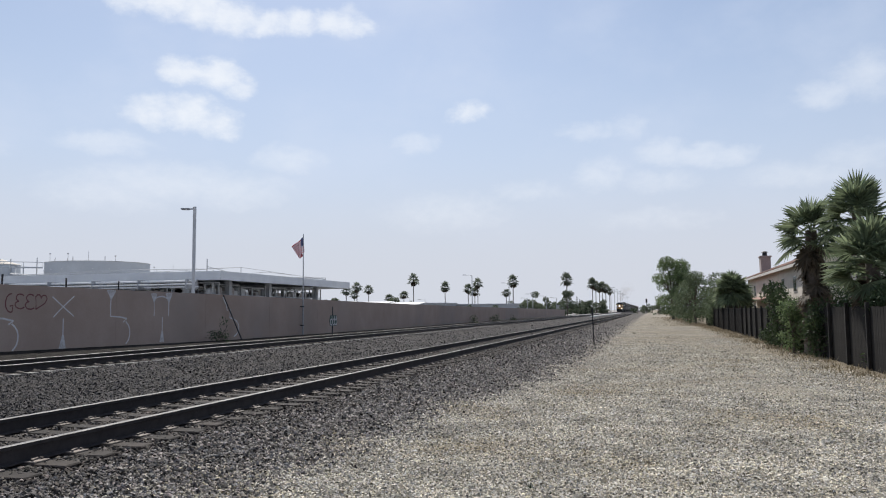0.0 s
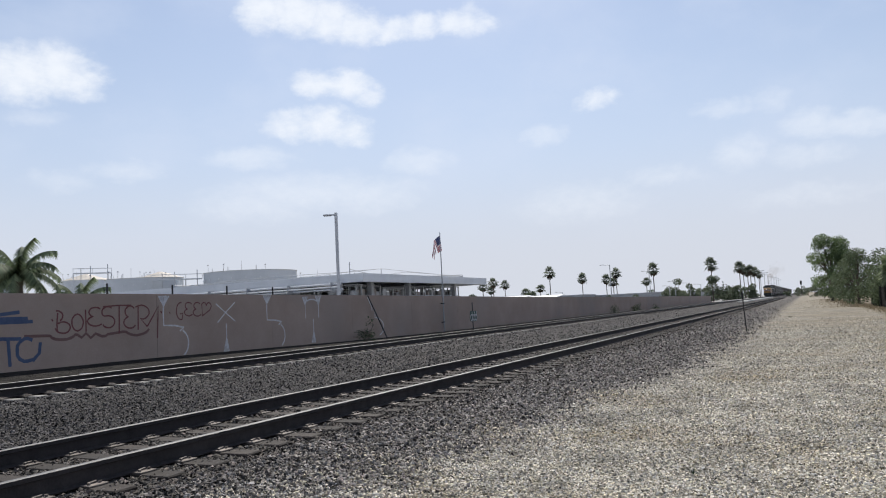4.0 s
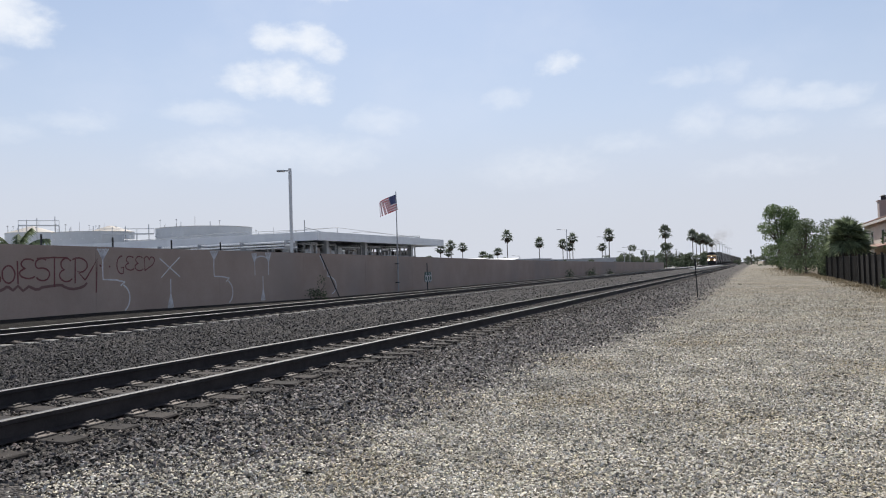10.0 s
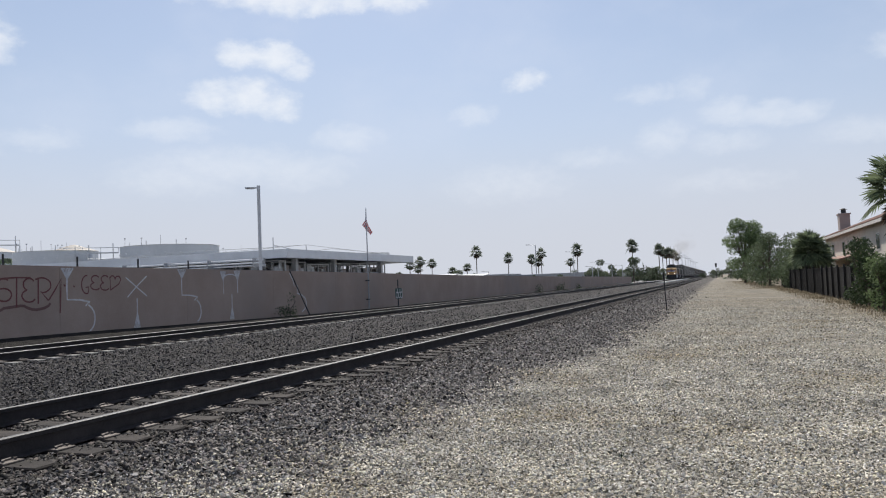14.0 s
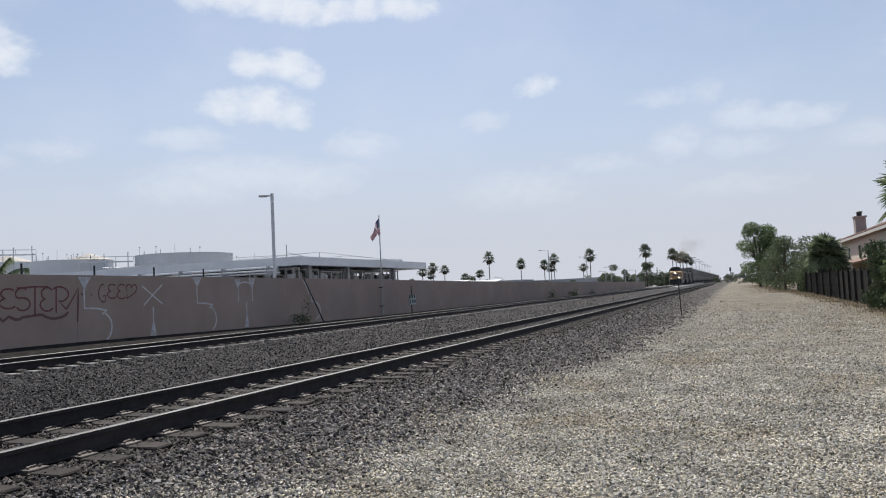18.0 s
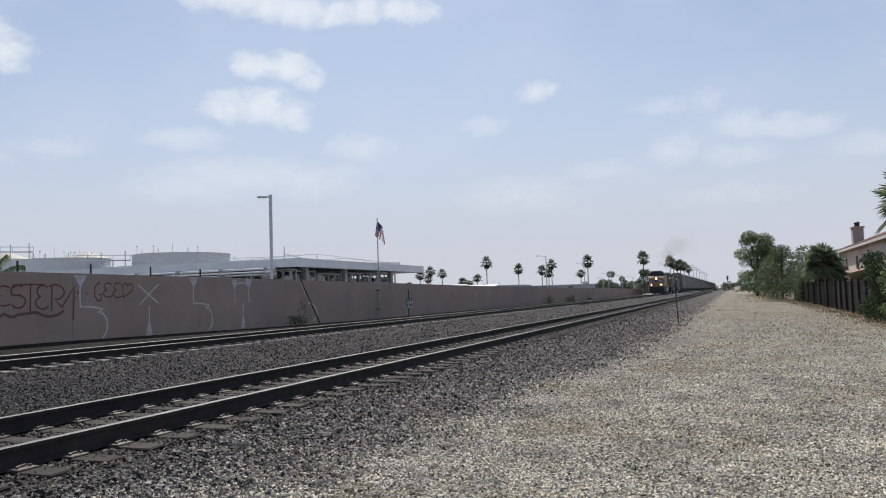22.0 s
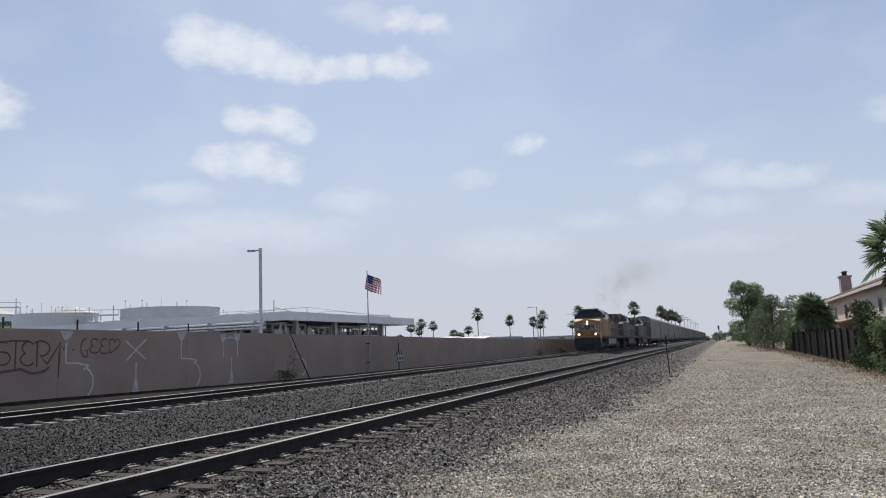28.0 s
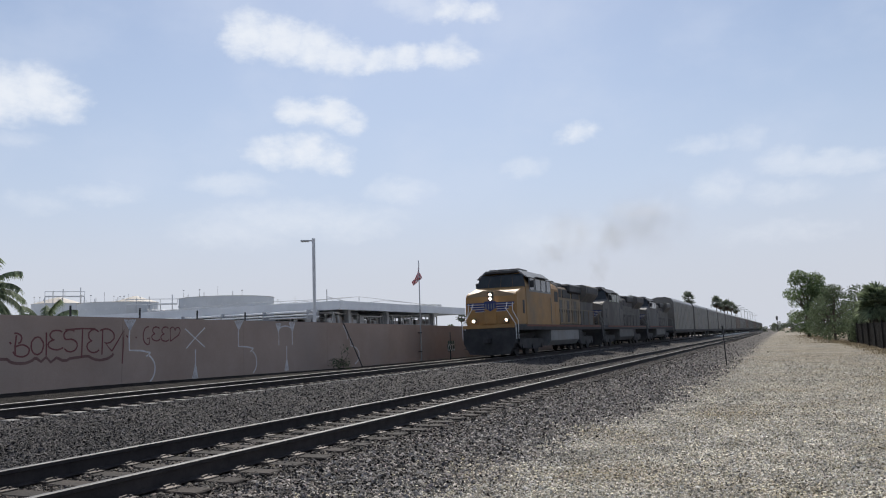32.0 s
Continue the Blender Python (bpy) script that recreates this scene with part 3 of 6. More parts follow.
stones("loose_gravel", "pale angular crushed rock strewn over the service road", M_PALE, 480000, pale_sampler, 5, True)
stones("shoulder_ballast", "grey angular ballast stones on the track shoulder", M_BALLAST, 92000, lambda rng, n: ballast_sampler(rng, n, -4.5, -1.8), 6, True)
stones("track_ballast", "dark brown ballast stones between the sleepers", M_BALLAST_BROWN, 72000, lambda rng, n: ballast_sampler(rng, n, -7.7, -4.1), 8, True)
stones("middle_ballast", "dark oily ballast stones between the two tracks", M_BALLAST_DARK, 110000, lambda rng, n: ballast_sampler(rng, n, -13.4, -7.3), 7, True)


# ---- tracks ----
# Paler than the sleeper wood; used on one end block of far sleepers.
M_TIEEND = surface("weathered_tie_end", (0.17, 0.158, 0.142), (0.34, 0.32, 0.29), 4, 0.9, 0, 0.3, 40)
RAIL = [(-0.075, -0.172), (0.075, -0.172), (0.075, -0.162), (0.012, -0.148), (0.009, -0.048), (0.036, -0.038), (0.036, -0.010), (0.030, -0.003), (-0.030, -0.003), (-0.036, -0.010), (-0.036, -0.038), (-0.009, -0.048), (-0.012, -0.148), (-0.075, -0.162)]


def track(xc, z, label, part_stretch, wood_rows, worn):
    tr = thing("railway_track", label, "railway track", group="parallel tracks", kind="structure")
    ys = [-25 + 2.5 * i for i in range(60)] + [125 + 25 * i for i in range(36)] + [1200, 2000]
    for side in (0.7525, -0.7525):
        bm = bmesh.new()
        rings = [[bm.verts.new((xc + side + bend(y) + px, y, z + pz)) for px, pz in RAIL] for y in ys]
        k = len(RAIL)
        for a, b in zip(rings, rings[1:]):
            for i in range(k):
                bm.faces.new((a[i], a[(i + 1) % k], b[(i + 1) % k], b[i]))
        rail = part("rail", bm, M_RAIL, tr, "dark rusty rail with a polished top")
        bm = bmesh.new()
        rings = [[bm.verts.new((xc + side + bend(y) + px, y, z + pz)) for px, pz in ((-0.037, -worn), (-0.0315, -0.0025), (-0.026, 0.0), (0.026, 0.0), (0.0315, -0.0025), (0.037, -worn))] for y in ys]
        for a, b in zip(rings, rings[1:]):
            for i in range(5):
                bm.faces.new((a[i + 1], a[i], b[i], b[i + 1]))
        part("running_surface", bm, M_RAILDULL if wood_rows else M_RAILTOP, rail, "dull worn running surface" if wood_rows else "polished running surface")
    rng = random.Random(int(-xc * 10))
    y0, y1 = part_stretch
    proto = plate0 = None
    far_bm = bmesh.new()
    y = -24.8
    while y < 240:
        jx, jr = rng.uniform(-0.06, 0.06), rng.uniform(-1.2, 1.2)
        if y0 <= y <= y1:
            m = pose(xc + jx + bend(y), y + 0.115, z - 0.172, 0, 0, jr)
            if proto is None:
                half = 1.3 if wood_rows else 1.12
                bm = box(bmesh.new(), -half, -0.115, -0.18, half, 0.115, -0.006, 0.012)
                if not wood_rows:
                    box(bm, half - 0.004, -0.12, -0.18, half + 0.24, 0.12, -0.004, 0.012)
                    for f in bm.faces:
                        f.material_index = 1 if f.calc_center_median().x > half - 0.002 else 0
                for v in bm.verts:
                    v.co += Vector(noise.noise_vector(v.co * 3)) * 0.008
                proto = part("sleeper", bm, M_SLEEPER, tr)
                if not wood_rows:
                    proto.data.materials.append(M_TIEEND)
                proto.matrix_basis = m
                sl = proto
            else:
                sl = again(proto, m, tr)
            for side in (0.7525, -0.7525):
                if plate0 is None:
                    bm = box(bmesh.new(), -0.18, -0.095, -0.004, 0.18, 0.095, 0.012, 0.004)
                    for sx in (-0.125, 0.125):
                        for sy in (-0.055, 0.055):
                            rod(bm, (sx, sy, 0.01), (sx, sy, 0.03), 0.011, 0.014, 6)
                        rod(bm, (sx * 0.75, -0.04, 0.02), (sx * 0.75, 0.04, 0.024), 0.009, 0.009, 6)
                    plate0 = part("tie_plate", bm, M_PLATE, sl)
                    plate0.matrix_basis = pose(side - jx, 0, 0)
                else:
                    again(plate0, pose(side - jx, 0, 0, 0, 0, -jr), sl)
        else:
            box(far_bm, xc + jx + bend(y) - 1.3, y, z - 0.34, xc + jx + bend(y) + 1.3, y + 0.23, z - 0.178)
        y += 0.5 if y < 90 else 1.0
    tagged(part("distant_sleepers", far_bm, M_SLEEPER, tr), kind="stuff")
    return tr


# ---- boundary wall ----
WALL_X = -19.5
WALL_LINE = [(-30, -0.1, 2.36), (10, -0.1, 2.22), (33, -0.2, 2.06), (58, -0.25, 1.83), (90, -0.25, 1.66), (186, -0.3, 1.34)]


def wall_at(y):
    for (y0, b0, t0), (y1, b1, t1) in zip(WALL_LINE, WALL_LINE[1:]):
        if y <= y1:
            k = (y - y0) / (y1 - y0)
            return b0 + (b1 - b0) * k, t0 + (t1 - t0) * k
    return WALL_LINE[-1][1:]


def boundary_wall():
    w = thing("wall_west", "long brown painted concrete boundary wall with graffiti", "wall", kind="structure")
    y, n = -30.0, 0
    while y < 186:
        y1 = min(186, y + 6.1)
        bm = bmesh.new()
        vs = []
        for yy in (y + 0.004, y1 - 0.004):
            b, t = wall_at(yy)
            x = WALL_X + bend(yy)
            vs += [(x, yy, b - 0.5), (x - 0.2, yy, b - 0.5), (x - 0.2, yy, t), (x, yy, t)]
        v = [bm.verts.new(p) for p in vs]
        for f in ((0, 1, 2, 3), (7, 6, 5, 4), (0, 4, 5, 1), (1, 5, 6, 2), (2, 6, 7, 3), (3, 7, 4, 0)):
            bm.faces.new([v[i] for i in f])
        bmesh.ops.recalc_face_normals(bm, faces=bm.faces)
        part("panel", bm, M_WALL, w)
        y = y1
    return w


boundary_wall()
track(-5.95, 0.0, "near railway track of dark rails on timber sleepers", (0.7, 70), True, 0.0035)
track(-14.5, 0.04, "far railway track along the boundary wall", (5, 70), False, 0.009)

# ---- train ----
M_YELLOW = surface("dusty_yellow_paint", (0.28, 0.152, 0.05), (0.37, 0.207, 0.072), 1.2, 0.55, 0, 0.05, 12, stain=(0.19, 0.135, 0.08))
M_SOOT = surface("sooty_brown_paint", (0.095, 0.09, 0.084), (0.165, 0.152, 0.138), 1.0, 0.7, 0, 0.08, 12, stain=(0.06, 0.055, 0.052))
M_LGREY = surface("loco_grey_paint", (0.15, 0.155, 0.16), (0.24, 0.245, 0.25), 1.5, 0.5, 0, 0.05, 14, stain=(0.17, 0.165, 0.16))
M_GRIME = surface("grimy_grey_paint", (0.092, 0.091, 0.09), (0.155, 0.152, 0.148), 1.0, 0.7, 0, 0.08, 12, stain=(0.08, 0.075, 0.07))
M_HOOD = surface("smoke_stained_yellow", (0.185, 0.138, 0.085), (0.29, 0.208, 0.122), 0.9, 0.6, 0, 0.06, 12, stain=(0.10, 0.08, 0.06))
M_UNDER = surface("greasy_running_gear", (0.022, 0.023, 0.026), (0.055, 0.054, 0.055), 2, 0.7, 0.1, 0.2, 20)
M_BLUE = surface("blue_emblem", (0.02, 0.03, 0.11), (0.035, 0.05, 0.16), 3, 0.5, 0, 0, 20)
M_LAMP = glowing("headlamp", (1.0, 0.78, 0.52), 110)
M_CABGLASS = surface("tinted_cab_glass", (0.05, 0.06, 0.07), (0.085, 0.098, 0.11), 1, 0.12, 0, 0, 10, spec=0.6)
M_SILL = surface("faded_red_stripe", (0.14, 0.05, 0.035), (0.2, 0.075, 0.05), 3, 0.7, 0, 0.05, 20)
M_RACK = surface("galvanised_rack_panel", (0.125, 0.122, 0.115), (0.195, 0.188, 0.178), 0.8, 0.55, 0.3, 0.06, 12, stain=(0.20, 0.17, 0.14))
M_RACKROOF = surface("rack_roof", (0.36, 0.35, 0.345), (0.48, 0.465, 0.46), 0.8, 0.5, 0.3, 0.06, 12)
M_RACKB = surface("brown_rack_panel", (0.13, 0.095, 0.075), (0.21, 0.155, 0.125), 0.8, 0.6, 0.1, 0.06, 12)


def truck(parent, yc, axles, spacing, r=0.51):
    """A bogie: side frames, springs and wheel sets."""
    bm = bmesh.new()
    half = spacing * (axles - 1) / 2
    for s in (-1, 1):
        prism(bm, [(yc - half - 0.55, 0.62), (yc - half - 0.35, 0.95), (yc + half + 0.35, 0.95), (yc + half + 0.55, 0.62), (yc + half + 0.2, 0.42), (yc + 0.5, 0.34), (yc - 0.5, 0.34), (yc - half - 0.2, 0.42)], "x", s * 1.0, s * 1.14)
    box(bm, -1.0, yc - 0.3, 0.55, 1.0, yc + 0.3, 0.9)
    box(bm, -0.62, yc - half - 0.5, 0.3, 0.62, yc + half + 0.5, 1.25)
    tk = part("bogie", bm, M_UNDER, parent, "black steel bogie frame")
    for i in range(axles):
        y = yc - half + i * spacing
        bm = bmesh.new()
        for s in (-1, 1):
            rod(bm, (s * 0.70, y, r), (s * 0.80, y, r), r, r, 20)
            rod(bm, (s * 0.66, y, r), (s * 0.70, y, r), r + 0.025, r + 0.025, 20)
            rod(bm, (s * 1.1, y, r), (s * 1.2, y, r), 0.16, 0.13, 10)
        rod(bm, (-0.8, y, r), (0.8, y, r), 0.09, 0.09, 8)
        part("wheel_set", bm, M_UNDER, tk)
    return tk


def hand_rail(name, pts, parent, mat, r=0.022):
    bm = bmesh.new()
    for a, b in zip(pts, pts[1:]):
        rod(bm, a, b, r, r, 6)
    return part(name, bm, mat, parent)


def locomotive(label, paint, lights, m):
    lo = thing("locomotive", label, "locomotive", m, "freight train")
    dirty = M_SOOT
    # frame, pilot and running gear
    part("underframe", box(bmesh.new(), -1.52, 0.55, 1.42, 1.52, 21.6, 1.74, 0.02), M_UNDER, lo, "black side sill")
    bm = bmesh.new()
    prism(bm, [(-1.5, 1.5), (1.5, 1.5), (1.5, 0.75), (1.15, 0.16), (0.25, 0.12), (-0.25, 0.12), (-1.15, 0.16), (-1.5, 0.75)], "y", 0.15, 0.55)
    part("snow_plow", bm, M_UNDER, lo, "black pilot plate")
    bm = box(bmesh.new(), -0.14, -0.35, 0.75, 0.14, 0.3, 1.02, 0.03)
    part("coupler", bm, M_UNDER, lo)
    part("end_sill", box(bmesh.new(), -1.5, 0.1, 1.56, 1.5, 0.16, 1.74, 0.01), paint, lo, "yellow end sill stripe")
    for yc in (4.3, 17.7):
        truck(lo, yc, 3, 1.85)
    bm = bmesh.new()
    prism(bm, [(-1.45, 1.42), (1.45, 1.42), (1.45, 0.75), (1.2, 0.45), (-1.2, 0.45), (-1.45, 0.75)], "y", 7.3, 14.4)
    part("fuel_tank", bm, M_LGREY if lights else M_GRIME, lo, "grey dusty fuel tank")
    for s in (-1, 1):
        part("air_reservoir", rod(bmesh.new(), (s * 1.1, 7.4, 1.25), (s * 1.1, 14.0, 1.25), 0.2, 0.2, 12), M_UNDER, lo)
        part("battery_box", box(bmesh.new(), s * 0.5, 14.5, 0.6, s * 1.45, 15.4, 1.42, 0.02), M_UNDER, lo)
    # nose
    bm = bmesh.new()
    prism(bm, [(0.62, 1.74), (0.56, 2.4), (0.66, 3.52), (0.86, 3.68), (2.55, 3.95), (2.55, 1.74)], "x", -1.5, 1.5)
    for v in bm.verts:
        if v.co.y < 1.2 and v.co.z > 3.3:
            v.co.z -= 0.14
    bmesh.ops.bevel(bm, geom=list(bm.edges), offset=0.05, segments=2, affect="EDGES")
    part("nose", bm, paint, lo, "dusty yellow rounded nose" if lights else "sooty rounded nose")
    bm = bmesh.new()
    prism(bm, [(-1.35, 3.42), (-0.35, 3.66), (0.35, 3.66), (1.35, 3.42), (1.35, 3.32), (-1.35, 3.32)], "y", 0.635, 2.4)
    part("nose_crown", bm, M_HOOD if lights else paint, lo, "sooty nose top")
    # cab
    bm = bmesh.new()
    prism(bm, [(2.35, 1.74), (2.35, 3.9), (2.66, 4.62), (3.0, 4.84), (7.5, 4.84), (7.5, 4.45), (7.5, 1.74)], "x", -1.52, 1.52)
    for v in bm.verts:
        if v.co.z > 4.72:
            v.co.x *= 0.62
        elif 4.5 < v.co.z:
            v.co.x *= 0.80
    cab = part("cab", bm, paint, lo, "cab with sloped roof edges")
    part("roof", prism(bmesh.new(), [(-1.56, 4.44), (-0.98, 4.90), (0.98, 4.90), (1.56, 4.44), (1.50, 4.42), (0.9, 4.84), (-0.9, 4.84), (-1.50, 4.42)], "y", 2.62, 7.55), M_LGREY if lights else M_DARK, cab, "dusty grey sloped cab roof" if lights else "dark sloped cab roof")
    part("brow", box(bmesh.new(), -1.0, 2.5, 4.72, 1.0, 2.78, 4.86, 0.02), M_DARK, cab, "dark brow over the windshield")
    for x0, x1 in ((-0.9, -0.45), (-0.3, 0.25), (0.45, 0.95)):
        part("roof_box", box(bmesh.new(), x0, 3.0, 4.88, x1, 4.6, 5.0, 0.03), M_DARK, cab)
    for x0, x1 in ((-1.51, -0.765), (-0.755, -0.005), (0.005, 0.755), (0.765, 1.51)):
        bm = bmesh.new()
        v = [bm.verts.new(p) for p in ((x0, 2.32, 3.86), (x1, 2.32, 3.86), (x1 * 0.84, 2.665, 4.66), (x0 * 0.84, 2.665, 4.66))]
        bm.faces.new(v)
        bmesh.ops.solidify(bm, geom=bm.faces[:], thickness=0.02)
        part("windshield", bm, M_CABGLASS, cab, "dark cab windshield")
    for s in (-1, 1):
        part("window_band", box(bmesh.new(), s * 1.5, 2.95, 3.62, s * 1.525, 7.42, 4.47, 0.004), M_LGREY if lights else M_GRIME, cab, "pale grey band round the side windows")
        for y0, y1 in ((3.1, 3.8), (4.2, 5.1), (5.35, 6.2), (6.5, 7.2)):
            part("side_window", box(bmesh.new(), s * 1.522, y0, 3.72, s * 1.545, y1, 4.38, 0.005), M_CABGLASS, cab, "dark side window")
        part("sun_visor", box(bmesh.new(), s * 1.4, 4.1, 4.46, s * 1.72, 6.3, 4.50), M_DARK, cab)
        part("mirror", box(bmesh.new(), s * 1.54, 3.05, 3.85, s * 1.78, 3.10, 4.25, 0.01), M_DARK, cab)
        hand_rail("grab_rail", [(s * 1.58, 7.2, 1.8), (s * 1.58, 7.2, 3.4)], cab, M_LGREY)
    part("air_conditioner", box(bmesh.new(), -0.75, 3.3, 4.86, 0.75, 5.0, 4.97, 0.04), M_DARK, cab)
    for s, y in ((-0.3, 3.4), (0.0, 3.6), (0.35, 3.45)):
        rod_bm = rod(bmesh.new(), (s, y, 4.9), (s, y - 0.35, 4.95), 0.03, 0.06, 10)
        part("horn", rod_bm, M_DARK, cab)
    # hoods
    skin = M_HOOD if lights else dirty
    part("equipment_hood", prism(bmesh.new(), [(-1.49, 1.74), (1.49, 1.74), (1.49, 3.98), (1.32, 4.26), (0.95, 4.44), (-0.95, 4.44), (-1.32, 4.26), (-1.49, 3.98)], "y", 7.505, 9.3), paint if lights else skin, lo, "smoke-stained equipment hood behind the cab")
    part("engine_hood", box(bmesh.new(), -0.98, 9.3, 1.74, 0.98, 17.2, 4.35, 0.12), skin, lo, "long soot-stained engine hood with access doors")
    for s in (-1, 1):
        part("walkway", box(bmesh.new(), s * 1.0, 9.32, 1.7, s * 1.5, 21.3, 1.76), M_UNDER, lo, "dark side walkway")
    for s in (-1, 1):
        for i in range(12):
            y = 9.45 + i * 0.64
            door = part("hood_door", box(bmesh.new(), s * 0.98, y, 1.95, s * 1.005, y + 0.58, 3.45, 0.01), skin if i % 3 else dirty, lo)
            part("latch", box(bmesh.new(), s * 1.004, y + 0.46, 2.6, s * 1.03, y + 0.5, 2.78), M_DARK, door)
        for i in range(3):
            part("intake_grille", box(bmesh.new(), s * 0.99, 9.6 + i * 2.5, 3.62, s * 1.02, 11.7 + i * 2.5, 4.16, 0.01), M_DARK, lo, "black intake grille")
        part("equipment_grille", box(bmesh.new(), s * 1.485, 8.3, 3.2, s * 1.505, 9.1, 3.85, 0.01), M_DARK, lo, "black louvred grille")
        for y in (7.56, 8.42):
            part("equipment_door", box(bmesh.new(), s * 1.485, y, 1.9, s * 1.505, y + 0.84, 3.1, 0.008), paint if lights else skin, lo)
        part("nose_side_door", box(bmesh.new(), s * 1.495, 1.72, 2.35, s * 1.52, 2.02, 3.1, 0.01), M_DARK, lo, "dark recessed door window")
        part("sill_stripe", box(bmesh.new(), s * 1.52, 2.3, 1.62, s * 1.528, 21.4, 1.72), M_SILL, lo, "faded red sill stripe")
    part("blower_duct", box(bmesh.new(), -1.12, 9.3, 3.9, 1.12, 10.6, 4.5, 0.1), dirty, lo)
    part("exhaust_housing", box(bmesh.new(), -0.72, 9.4, 4.34, 0.72, 13.2, 4.66, 0.08), M_DARK, lo, "soot-black exhaust housing")
    part("exhaust_stack", box(bmesh.new(), -0.25, 11.9, 4.6, 0.25, 12.8, 4.84, 0.03), M_DARK, lo)
    part("dynamic_brake", box(bmesh.new(), -1.18, 13.4, 4.0, 1.18, 17.0, 4.62, 0.1), M_DARK, lo, "dark dynamic brake housing")
    bm = bmesh.new()
    prism(bm, [(-1.0, 1.74), (1.0, 1.74), (1.0, 3.5), (1.5, 4.1), (1.5, 4.62), (1.25, 4.74), (-1.25, 4.74), (-1.5, 4.62), (-1.5, 4.1), (-1.0, 3.5)], "y", 17.2, 21.1)
    part("radiator", bm, dirty, lo, "flared radiator section")
    for s in (-1, 1):
        part("radiator_grille", box(bmesh.new(), s * 1.49, 17.5, 4.15, s * 1.52, 20.8, 4.58, 0.005), M_DARK, lo)
    # walkway rails
    for s in (-1, 1):
        rail_y = [9.5 + i * 1.6 for i in range(8)]
        for y in rail_y:
            hand_rail("stanchion", [(s * 1.5, y, 1.74), (s * 1.5, y, 2.78)], lo, M_HOOD if lights else M_GRIME)
        hand_rail("side_rail", [(s * 1.5, 9.35, 2.78), (s * 1.5, 20.6, 2.78), (s * 1.5, 21.5, 2.5)], lo, M_HOOD if lights else M_GRIME)
        hand_rail("step_rail", [(s * 1.56, 0.22, 0.95), (s * 1.56, 0.18, 1.75), (s * 1.0, 0.25, 2.6), (s * 1.0, 0.5, 2.95)], lo, M_WHITE if lights else M_LGREY)
        hand_rail("corner_rail", [(s * 1.56, 0.62, 0.95), (s * 1.56, 0.6, 1.95), (s * 1.3, 0.5, 2.5), (s * 1.3, 0.55, 2.95)], lo, M_WHITE if lights else M_LGREY)
        hand_rail("rear_step_rail", [(s * 1.55, 21.9, 0.9), (s * 1.55, 21.7, 1.9), (s * 1.5, 21.3, 2.8)], lo, M_LGREY)
        for k in range(4):
            part("step", box(bmesh.new(), s * 1.1 if s > 0 else -1.52, 0.25, 0.42 + k * 0.3, 1.52 if s > 0 else -1.1, 0.65, 0.46 + k * 0.3), M_UNDER, lo)
    # emblem: a shield with two striped wings
    bm = bmesh.new()
    prism(bm, [(-0.34, 3.05), (0.34, 3.05), (0.34, 2.68), (0, 2.5), (-0.34, 2.68)], "y", 0.525, 0.56)
    part("emblem", bm, M_BLUE, lo, "blue emblem shield")
    for k in range(4):
        part("emblem_bar", box(bmesh.new(), -0.27 + k * 0.155, 0.518, 2.62, -0.22 + k * 0.155, 0.53, 2.92), M_LGREY, lo, "pale emblem bar")
    for s in (-1, 1):
        for k in range(4):
            z = 2.98 - k * 0.13
            w = 1.38 - k * 0.16
            a, b = sorted((s * 0.36, s * w))
            part("emblem_stripe", box(bmesh.new(), a, 0.536 + k * 0.003, z - 0.085, b, 0.60, z), M_BLUE, lo, "blue emblem stripe")
            part("emblem_line", box(bmesh.new(), a, 0.530 + k * 0.003, z - 0.11, b, 0.60, z - 0.088), M_WHITE, lo)
    part("nose_door", box(bmesh.new(), -0.35, 0.52, 1.8, 0.35, 0.6, 2.4, 0.01), paint, lo)
    part("number_board", box(bmesh.new(), -0.72, 0.69, 3.22, -0.3, 0.75, 3.4, 0.005), M_DARK, lo)
    # lamps
    lamp = M_LAMP if lights else M_LGREY
    part("headlight_box", box(bmesh.new(), -0.16, 0.60, 3.06, 0.16, 0.9, 3.56, 0.03), M_DARK, lo)
    for z in (3.43, 3.19):
        hb = rod(bmesh.new(), (0, 0.575, z), (0, 0.62, z), 0.10, 0.10, 14)
        h = part("headlight", hb, M_DARK, lo)
        part("lens", rod(bmesh.new(), (0, 0.555, z), (0, 0.58, z), 0.064, 0.064, 14), lamp, h, "lit headlamp lens" if lights else "")
    for s in (-1, 1):
        d = part("ditch_light", rod(bmesh.new(), (s * 0.95, 0.38, 1.98), (s * 0.95, 0.58, 1.98), 0.13, 0.13, 14), M_DARK, lo)
        part("lens", rod(bmesh.new(), (s * 0.95, 0.36, 1.98), (s * 0.95, 0.385, 1.98), 0.064, 0.064, 14), lamp, d, "lit ditch lamp lens" if lights else "")
    return lo


